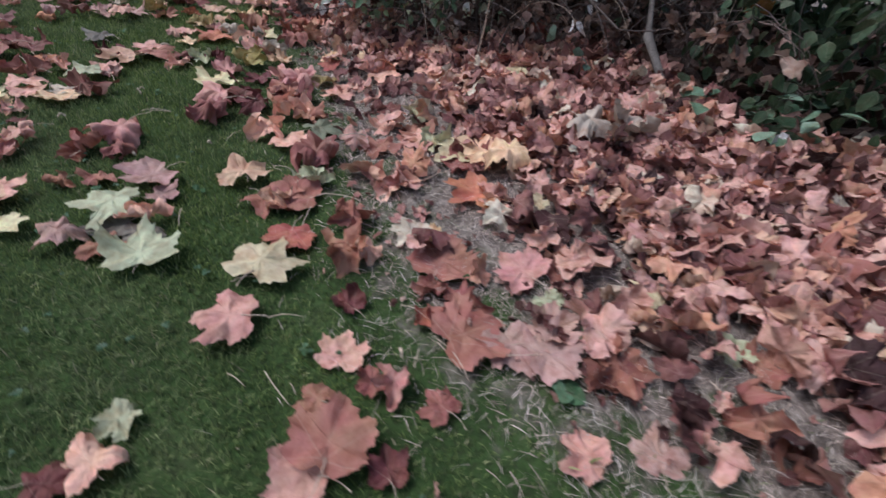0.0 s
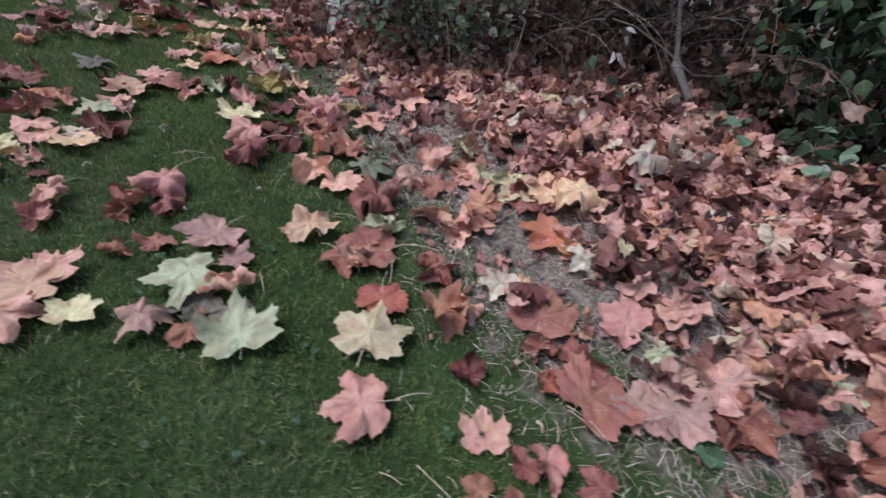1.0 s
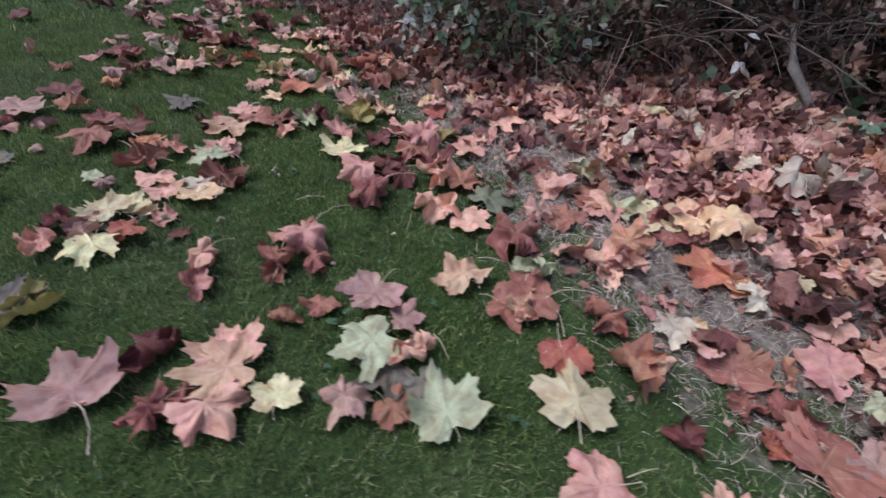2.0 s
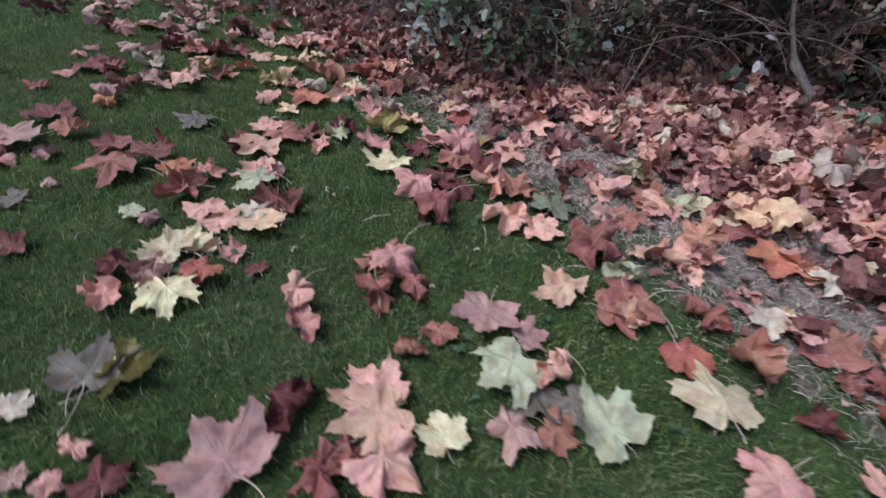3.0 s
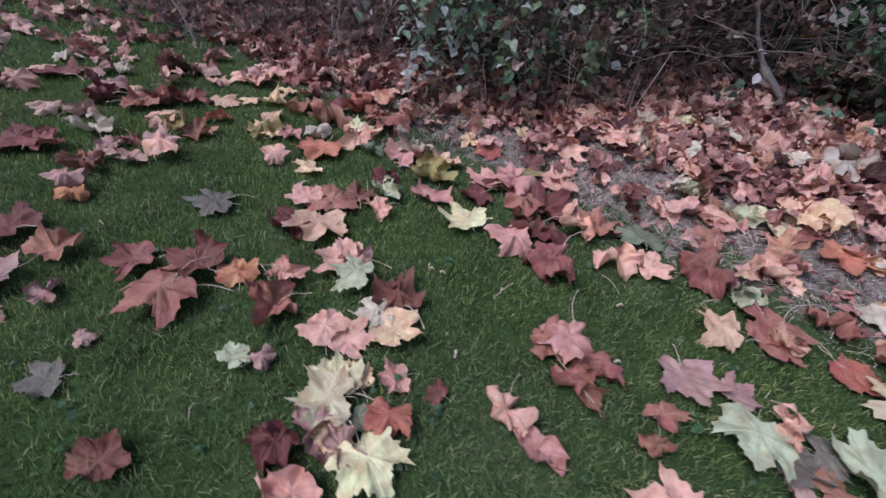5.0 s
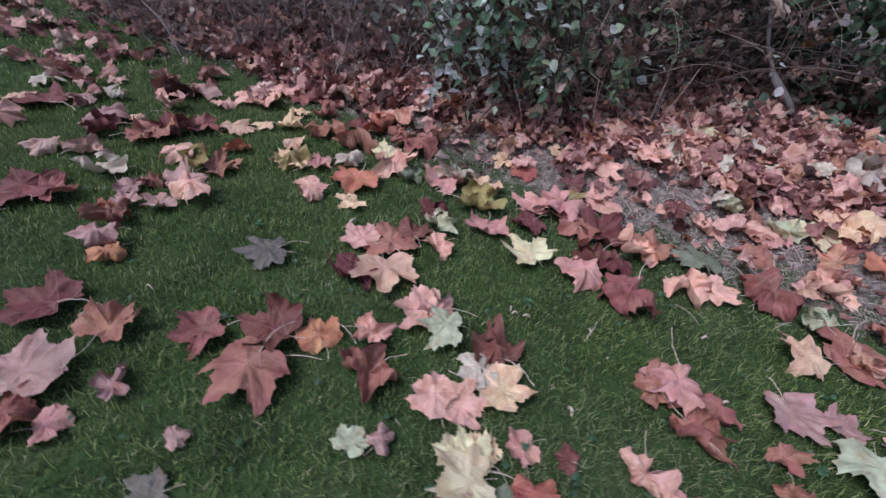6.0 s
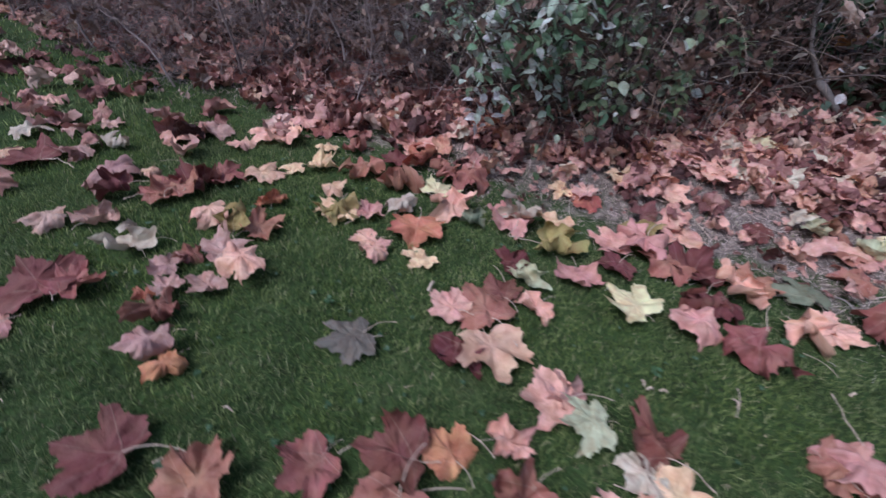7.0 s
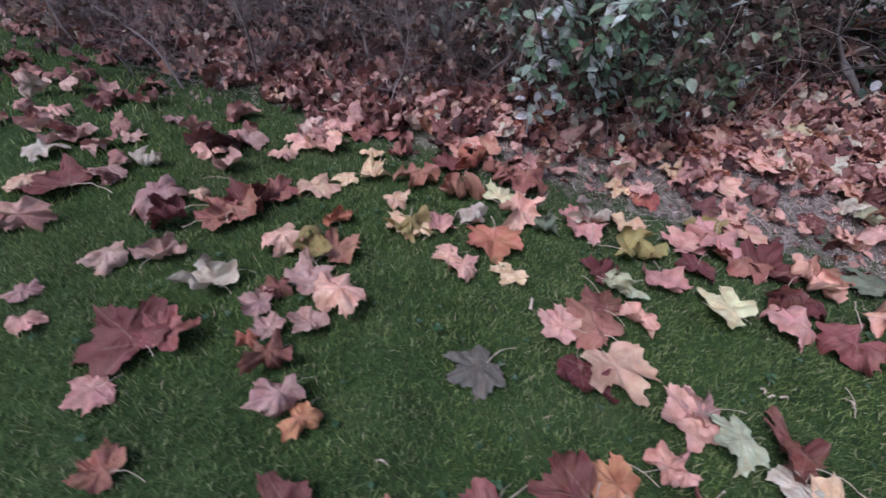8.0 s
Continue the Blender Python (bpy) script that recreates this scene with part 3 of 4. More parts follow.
lay([(-0.984, 2.367, 0.208, 98, "Pq", 0), (-0.877, 2.455, 0.152, 163, "Kw", 1), (-0.535, 2.523, 0.174, -106, "Pf", 2), (-0.625, 2.412, 0.136, 93, "Pw", 1),
     (-0.721, 2.326, 0.198, 88, "Pf", 1), (0.148, 2.488, 0.185, 81, "Pf", 2), (0.275, 2.456, 0.146, 60, "Yf", 3), (-0.402, 2.101, 0.122, 6, "Mf", 1),
     (-0.231, 1.964, 0.136, -160, "Gr", 2), (-0.125, 1.73, 0.154, -31, "Gr", 1), (-0.239, 2.471, 0.175, -141, "Pf", 2), (-0.209, 1.829, 0.173, 64, "Rf", 1),
     (0.109, 1.603, 0.179, 79, "Aw", 1), (-0.368, 1.946, 0.168, 103, "Pw", 0)])
# leaves toward the far lawn
lay([(-2.804, 2.814, 0.139, 81, "Tr", 2), (-2.788, 2.73, 0.109, 110, "Or", 0), (-2.771, 2.956, 0.129, 100, "Mq", 1), (-2.796, 3.069, 0.064, 119, "Oq", 0),
     (-2.733, 3.055, 0.087, 23, "Tw", 2), (-2.714, 3.173, 0.102, 42, "Tw", 1), (-2.498, 3.036, 0.165, 101, "Ph", 3), (-2.622, 3.012, 0.109, 117, "Tw", 1),
     (-2.64, 3.211, 0.095, 137, "Mq", 0), (-2.536, 3.183, 0.157, -85, "Tf", 1), (-2.523, 3.419, 0.16, 90, "Ph", 1), (-2.375, 3.27, 0.161, -82, "Rw", 0),
     (-2.462, 3.307, 0.165, -13, "Kr", 2), (-2.268, 3.445, 0.122, -20, "Or", 0), (-2.804, 3.359, 0.182, 19, "Wr", 0), (-3.058, 3.254, 0.22, 17, "Mf", 1)])
lay([(-2.982, 3.202, 0.139, -43, "Rw", 2), (-3.034, 3.664, 0.138, 88, "Th", 0), (-2.893, 3.602, 0.15, -46, "Tr", 0), (-2.814, 3.784, 0.16, 74, "Mr", 0),
     (-2.667, 3.703, 0.168, -80, "Rw", 1), (-2.595, 3.709, 0.193, -31, "Rc", 0), (-2.502, 3.742, 0.189, -39, "Mq", 0), (-2.391, 3.739, 0.143, -110, "Rw", 1),
     (-2.674, 3.875, 0.09, -63, "Ah", 2), (-2.24, 3.695, 0.164, -52, "Af", 0), (-2.066, 3.703, 0.11, 72, "Af", 0), (-1.943, 3.678, 0.138, -132, "Aw", 0),
     (-2.226, 4.063, 0.131, 111, "Ph", 0), (-2.074, 4.131, 0.157, 48, "Pf", 1), (-1.997, 4.056, 0.208, -153, "Pw", 1), (-1.76, 4.072, 0.156, 55, "Rw", 0)])
lay([(-1.635, 4.008, 0.182, -56, "Rw", 0), (-1.839, 3.848, 0.095, -58, "Aw", 0), (-1.693, 3.784, 0.131, -155, "Rq", 0), (-1.768, 3.534, 0.182, 131, "Rq", 0),
     (-1.991, 3.423, 0.118, -104, "Ah", 0), (-2.038, 3.256, 0.184, 136, "Aw", 0), (-2.049, 3.229, 0.158, 143, "Kq", 0), (-1.931, 3.175, 0.122, -75, "Pw", 0),
     (-2.021, 3.006, 0.107, 68, "Pf", 0), (-2.047, 2.904, 0.118, -85, "Ph", 0), (-2.499, 4.272, 0.146, 129, "Ph", 0), (-2.767, 4.288, 0.146, 158, "Wq", 0),
     (-2.814, 3.949, 0.212, 39, "Th", 0), (-2.921, 4.27, 0.144, 97, "Th", 0), (-3.1, 4.278, 0.22, 34, "Mf", 1), (-1.359, 3.629, 0.22, 121, "Pf", 3)])
lay([(-1.557, 3.543, 0.15, 29, "Mf", 1), (-1.443, 3.502, 0.23, 123, "Or", 0), (-1.38, 3.323, 0.201, 107, "Rq", 0), (-1.669, 3.313, 0.23, 134, "Rq", 0),
     (-1.546, 3.166, 0.147, -69, "Yf", 1), (-1.334, 3.192, 0.22, 118, "Rw", 0), (-1.78, 3.124, 0.151, 99, "Wr", 1), (-1.584, 3.025, 0.19, -163, "Pq", 0),
     (-1.802, 2.968, 0.22, 139, "Of", 0), (-1.894, 2.786, 0.109, 107, "Af", 0), (-1.183, 3.335, 0.114, 106, "Pw", 0), (-1.554, 2.894, 0.125, -143, "Er", 0),
     (-1.395, 2.796, 0.2, 91, "Pw", 1), (-1.337, 2.796, 0.182, -63, "Wq", 1), (-1.214, 2.683, 0.152, 107, "Aw", 1), (-0.907, 2.744, 0.144, 90, "Of", 1)])
lay([(-0.954, 2.867, 0.109, 99, "Aw", 1), (-0.635, 2.74, 0.152, 148, "Aw", 2), (-0.224, 2.734, 0.156, -6, "Pf", 3), (-0.237, 2.632, 0.166, 178, "Pf", 3),
     (0.178, 2.641, 0.156, 93, "Oq", 0), (-0.942, 3.484, 0.224, -104, "Oq", 1)])
# outlying leaves and those on the bank
lay([(0.321, 0.711, 0.152, -74, "Tf", 3), (0.336, 0.792, 0.122, -64, "Tw", 2), (0.799, 0.777, 0.093, -126, "Gw", 0), (0.489, 0.707, 0.165, 137, "Mw", 0),
     (0.497, 0.692, 0.139, 70, "Rq", 0), (-0.164, 0.396, 0.156, -1, "Rf", 3), (-0.194, 0.343, 0.131, 78, "Pf", 1), (-0.035, 0.37, 0.085, 17, "Mw", 0),
     (-0.6, 0.385, 0.085, 158, "Gw", 0), (-0.583, 0.293, 0.108, 59, "Ph", 0), (-0.639, 0.249, 0.085, -71, "Mw", 0), (0.389, 0.464, 0.105, 56, "Pw", 0),
     (0.794, 0.592, 0.156, 115, "Rq", 0), (0.562, 0.492, 0.101, 1, "Tw", 0), (0.93, 0.882, 0.085, -46, "Tw", 0), (0.831, 0.897, 0.134, -17, "Mw", 0)])
lay([(0.86, 0.731, 0.095, -47, "Rw", 0), (0.819, 1.109, 0.143, 106, "Pw", 0), (1.057, 0.881, 0.097, -162, "Rw", 0), (1.163, 1.066, 0.15, -127, "Rq", 0),
     (1.223, 0.885, 0.097, -161, "Tw", 0), (1.054, 0.668, 0.094, -124, "Rw", 0), (0.855, 0.515, 0.095, -110, "Rq", 0), (1.35, 1.223, 0.133, -127, "Tq", 0),
     (-2.574, 1.574, 0.11, -42, "Mc", 0), (-2.712, 1.837, 0.095, 88, "Df", 0), (-1.831, 4.179, 0.163, -48, "Pr", 0), (-3.169, 3.14, 0.109, 96, "Pf", 0),
     (-3.187, 2.898, 0.099, 33, "Rw", 0), (-3.248, 4.062, 0.085, 142, "Th", 0), (-3.202, 4.349, 0.137, 13, "Ah", 0), (-3.115, 4.61, 0.144, -158, "Wh", 0)])
lay([(-2.318, 4.29, 0.185, 142, "Tc", 0), (-3.009, 4.714, 0.187, -154, "Tw", 0), (-2.93, 4.538, 0.097, -133, "Tw", 0), (-3.026, 5.057, 0.133, -146, "Pw", 0),
     (-2.776, 4.589, 0.109, -100, "Tw", 0), (-3.267, 3.641, 0.086, 17, "Th", 0), (-3.273, 3.496, 0.085, -171, "Pw", 0), (-2.545, 4.716, 0.086, 121, "Tw", 0),
     (1.109, 1.474, 0.088, -133, "Rh", 0), (0.798, 1.036, 0.167, 144, "Rw", 0)])


GRASS_AT = (-1.55, 2.1)


def close_by(p):
    d = np.hypot(p[:, 0] - GRASS_AT[0], p[:, 1] - GRASS_AT[1])
    return rng.uniform(0, 1, len(p)) < np.clip((3.3 - d) / 0.9, 0, 1)


near = strewn(690000, -4.9, 1.4, -0.9, 5.4, lambda p: lawn(p) & close_by(p))
far = strewn(420000, -12.0, 5.0, -7.0, 13.0, lambda p: lawn(p) & ~close_by(p) & (rng.uniform(0, 1, len(p)) < np.clip(1.25 - np.hypot(p[:, 0] + 1.8, p[:, 1] - 4.5) / 8.5, 0.06, 1)))


def pressed(p):
    """Share of a blade's length left standing where a leaf lies on it."""
    left = np.ones(len(p))
    for x, y, s in LAID:
        left[np.hypot(p[:, 0] - x, p[:, 1] - y) < 0.46 * s] = 0.4
    return left


n = len(near)
tagged(blades("lawn_grass", near, rng.uniform(0.014, 0.040, n) * pressed(near) * np.clip(0.45 - 0.9 * beyond_edge(near[:, 0], near[:, 1]), 0.45, 1), rng.uniform(0.0015, 0.0036, n), rng.uniform(0.3, 0.985, n), 0, mat_grass),
       "short dense green lawn grass", "grass", kind="stuff")
n = len(far)
tagged(blades("lawn_grass", far, rng.uniform(0.03, 0.06, n), rng.uniform(0.005, 0.010, n), rng.uniform(0.3, 0.97, n), 0, mat_grass),
       "short dense green lawn grass farther off", "grass", kind="stuff")


def worn(p):
    u = beyond_edge(p[:, 0], p[:, 1]) + 0.1 * waves(p[:, 0] * 2.3, p[:, 1] * 2.3)
    mats = 0.7 + 0.3 * waves(p[:, 0] * 7, p[:, 1] * 7)
    return rng.uniform(0, 1, len(p)) < mats * np.exp(-((u - 0.3) / np.where(u < 0.3, 0.34, 0.3)) ** 2)


thatch = strewn(280000, -2.6, 1.6, -0.2, 5.5, worn)
n = len(thatch)
tagged(blades("dry_straw", thatch, rng.uniform(0.02, 0.075, n), rng.uniform(0.001, 0.0024, n), rng.uniform(0.92, 0.9995, n), 0.005, mat_straw),
       "matted dry straw on bare earth", "straw", kind="stuff")
weed = strewn(14000, -2.6, 1.2, 0.0, 5.0, worn)
n = len(weed)
tagged(blades("thin_grass", weed, rng.uniform(0.012, 0.036, n), rng.uniform(0.0013, 0.0026, n), rng.uniform(0.3, 0.97, n), 0, mat_grass),
       "thin green grass on the worn edge", "grass", kind="stuff")


# ---- leaf litter on the bank and on the far lawn ----
def heap(name, label, spots, sizes, tilt, lifts, material, seed, arrays):
    """Many small leaves in one mesh, each turned and tilted its own way."""
    r = np.random.default_rng(seed)
    vs, fs, us, o = [], [], [], 0
    zs = land(spots[:, 0], spots[:, 1])
    for (x, y), s, z, lift in zip(spots, sizes, zs, lifts):
        v, f, uv = arrays[r.integers(len(arrays))]
        m = np.array(Euler((r.normal(0, tilt), r.normal(0, tilt), r.uniform(0, 6.283))).to_matrix())
        w = (v - np.array([0, 0.24, 0])) * s @ m.T
        w[:, 2] -= np.percentile(w[:, 2], 12)
        vs.append(w + np.array([x, y, z + lift]))
        fs.append(f + o)
        us.append(uv)
        o += len(v)
    return tagged(new(name, make_mesh(name, np.vstack(vs), np.vstack(fs), material, np.vstack(us))), label, "leaf litter", kind="stuff")


CRUMPLED = []
for i in range(24):
    rr = random.Random(i)
    CRUMPLED.append(leaf_arrays(500 + i, bend=rr.choice((-1, 1)) * rr.uniform(0.8, 2.8), bend_to=rr.uniform(0, 3.1), fold=rr.uniform(-0.2, 0.3),
                                ripple=rr.uniform(0.07, 0.17), rings=2, plump=rr.choice((0.05, 0.2, 0.35)), curl=rr.uniform(1.0, 3.0)))


FEET_X = [-4.0, -2.8, -2.2, -2.05, -1.85, -1.6, -1.0, -0.85, -0.68, -0.33, 0.02, 0.5, 0.9, 1.05, 1.18, 1.45, 1.8, 2.8, 5.0, 8.0]
FEET_Y = [10.5, 8.6, 7.0, 6.2, 5.45, 5.05, 4.6, 3.95, 3.4, 3.06, 2.92, 2.88, 2.72, 2.35, 1.95, 1.72, 1.5, 0.8, -0.8, -3.4]


def in_front(p):
    """Whether a place lies before the feet of the shrubs."""
    return p[:, 1] < np.interp(p[:, 0], FEET_X, FEET_Y) + 0.1 + rng.normal(0, 0.08, len(p))


def fading(p, x, y, full, fade):
    """Thin out with the distance from x, y."""
    return rng.uniform(0, 1, len(p)) < np.clip(1 - (np.hypot(p[:, 0] - x, p[:, 1] - y) - full) / fade, 0.03, 1)


def banked(p):
    u = beyond_edge(p[:, 0], p[:, 1]) + 0.08 * waves(p[:, 0] * 2.7, p[:, 1] * 2.7)
    start = np.interp(p[:, 1], (0, 1, 2, 2.7, 3.4, 4, 5), (0.5, 0.62, 0.66, 0.56, 0.36, 0.2, -0.1))
    share = np.where(u > start, 1.0, (0.11 + 0.12 * waves(p[:, 0] * 3.3 + 1, p[:, 1] * 3.3)) * np.clip((u - 0.02) / 0.2, 0, 1))
    return rng.uniform(0, 1, len(p)) < np.maximum(share, np.clip((u - start + 0.12) / 0.2, 0, 1))


spots = strewn(46000, -2.6, 4.6, -2.2, 5.0, lambda p: banked(p) & in_front(p) & fading(p, 0.2, 2.0, 2.2, 1.6))[:6200]
n = len(spots)
heap("leaf_litter", "thick drift of crumpled pinkish brown dry leaves on the bank", spots, rng.uniform(0.05, 0.13, n), 0.55, rng.uniform(0.0, 0.05, n), mat_litter, 3, CRUMPLED)
spots = strewn(9000, -5.2, -0.6, 5.0, 9.0, lambda p: banked(p) & (beyond_edge(p[:, 0], p[:, 1]) < 1.2))[:700]
n = len(spots)
heap("leaf_litter", "drift of dry leaves along the far edge of the lawn", spots, rng.uniform(0.07, 0.15, n), 0.5, rng.uniform(0.0, 0.06, n), mat_litter, 6, CRUMPLED)


spots = strewn(9000, -2.6, 2.6, -0.6, 4.6, lambda p: worn(p) & in_front(p))[:2600]
n = len(spots)
heap("leaf_crumbs", "torn scraps of brown dry leaves among the straw", spots, rng.uniform(0.012, 0.04, n), 0.6, rng.uniform(0.004, 0.016, n), mat_brown, 9,
     [leaf_arrays(860 + k, bend=(-1) ** k * 1.8, bend_to=k, ripple=0.14, rings=1, coarse=True, plump=0.4) for k in range(6)])


def before_thicket(p):
    """The strip of lawn's end where leaves have drifted against the thicket."""
    gap = np.interp(p[:, 0], FEET_X, FEET_Y) - p[:, 1]
    u = beyond_edge(p[:, 0], p[:, 1]) + 0.12 * waves(p[:, 0] * 2.2, p[:, 1] * 2.2)
    return (gap > -0.25) & (rng.uniform(0, 1, len(p)) < np.clip((u + 0.15) / 0.35, 0.0, 1) * np.clip((p[:, 1] - 3.5) / 0.5, 0, 1))


spots = strewn(5200, -4.2, -0.7, 3.4, 8.5, before_thicket)[:1500]
n = len(spots)
heap("leaf_litter", "dark drift of curled brown leaves before the thicket", spots, rng.uniform(0.08, 0.15, n), 0.75, rng.uniform(0.0, 0.07, n), mat_brown, 8, CRUMPLED)


def yonder(p):
    u = beyond_edge(p[:, 0], p[:, 1])
    thick = np.where(p[:, 1] > 4.0, 1.0, 0.0) + np.where(p[:, 0] < -3.4, 0.4, 0.0) + np.where(p[:, 1] < -0.4, 0.2, 0.0)
    thick = thick * np.clip(1.3 - np.hypot(p[:, 0] + 1.5, p[:, 1] - 3) / 9, 0.05, 1)
    return (u < 0.15) & (rng.uniform(0, 1, len(p)) < thick * np.clip(1.25 + u * 0.4, 0.22, 1))


spots = strewn(5200, -10.0, 3.0, -5.0, 12.0, yonder)
n = len(spots)
heap("leaf_litter", "scattered brown and tan dry leaves on the far lawn", spots, rng.uniform(0.09, 0.16, n), 0.42, rng.uniform(0.012, 0.03, n), mat_brown, 4, CRUMPLED)
# behind the shrubs' feet the litter is darkened in colour for the shade
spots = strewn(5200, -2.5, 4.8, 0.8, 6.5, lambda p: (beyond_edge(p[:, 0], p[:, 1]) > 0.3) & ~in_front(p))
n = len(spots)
heap("leaf_litter", "old brown leaves under the shrubs, darkened to give their shade", spots, rng.uniform(0.09, 0.17, n), 0.3, rng.uniform(0.0, 0.04, n), mat_dry_shaded, 5, [leaf_arrays(800 + k, bend=(-1) ** k * 1.6, bend_to=k, ripple=0.12, rings=1, coarse=True) for k in range(6)])


# ---- shrubs ----
def tube(points, radii, sides=5):
    v, f = [], []
    pts = [Vector(p) for p in points]
    for i, (p, r) in enumerate(zip(pts, radii)):
        d = (pts[min(i + 1, len(pts) - 1)] - pts[max(i - 1, 0)]).normalized()
        a = d.orthogonal().normalized()
        b = d.cross(a)
        for j in range(sides):
            t = 2 * math.pi * j / sides
            v.append(p + a * (r * math.cos(t)) + b * (r * math.sin(t)))
    for i in range(len(pts) - 1):
        for j in range(sides):
            k = (j + 1) % sides
            f.append((i * sides + j, i * sides + k, (i + 1) * sides + k, (i + 1) * sides + j))
    return np.array([tuple(q) for q in v]), np.array(f)


def wander(r, start, way, length, steps, wild, droop):
    """A crooked line of points from start."""
    p, d, out = Vector(start), Vector(way).normalized(), []
    out.append(p.copy())
    for i in range(steps):
        d = (d + Vector((r.gauss(0, wild), r.gauss(0, wild), r.gauss(0, wild) - droop * (i + 1) / steps))).normalized()
        p = p + d * (length / steps)
        out.append(p.copy())
    return out


def small_leaf(seed, broad=0.62, bend=0.8):
    """An oval pointed shrub leaf, one unit long from its stalk at the origin along +Y."""
    r = np.random.default_rng(seed)
    t = np.array([0, 0.14, 0.34, 0.58, 0.8, 1.0])
    w = np.array([0.0, 0.62, 1.0, 0.9, 0.5, 0.0]) * broad / 2 * (1 + r.normal(0, 0.06, 6))
    z = -bend * 0.22 * t ** 2 + r.normal(0, 0.015, 6)
    up = 0.22 + r.uniform(-0.1, 0.15)
    mid = np.column_stack([np.zeros(6), t, z])
    lef = np.column_stack([-w, t + 0.02, z + w * up])[1:5]
    rig = np.column_stack([w, t + 0.02, z + w * up])[1:5]
    v = np.vstack([mid, lef, rig])
    f = []
    for base, flip in ((6, 0), (10, 1)):
        ring = [(0, 1, base), (1, 2, base + 1), (1, base + 1, base), (2, 3, base + 2), (2, base + 2, base + 1), (3, 4, base + 3), (3, base + 3, base + 2), (4, 5, base + 3)]
        f += [c if flip else c[::-1] for c in ring]
    return v, np.array(f), v[:, :2] * np.array([1.0, 0.9])


LEAFLETS = [small_leaf(i, 0.55 + 0.12 * (i % 3), 0.4 + 0.3 * (i % 4)) for i in range(8)]
LEAFLET_MESH = [make_mesh("shrub_leaf", v, f, mat_green_own, uv) for v, f, uv in LEAFLETS]
BROAD_MESH = [make_mesh("ivy_leaf", v, f, mat_green_own, uv) for v, f, uv in (small_leaf(60 + i, 0.9 + 0.08 * i, 0.4) for i in range(4))]
FRESHER = [(0.15, 0.26, 0.16), (0.20, 0.34, 0.21), (0.11, 0.2, 0.12), (0.28, 0.42, 0.29)]
GREENS = [(0.05, 0.095, 0.045), (0.075, 0.14, 0.065), (0.10, 0.17, 0.09), (0.16, 0.22, 0.13), (0.06, 0.11, 0.075)]


WITHERED = [leaf_arrays(840 + k, bend=2.6, bend_to=k, ripple=0.12, rings=1, coarse=True) for k in range(6)]


def leaf_turn(r, hang):
    """A leaf's attitude: pointing out at random and drooping."""
    return Euler((-hang + r.gauss(0, 0.5), r.gauss(0, 0.45), r.uniform(-3.14, 3.14)), "XYZ").to_matrix()


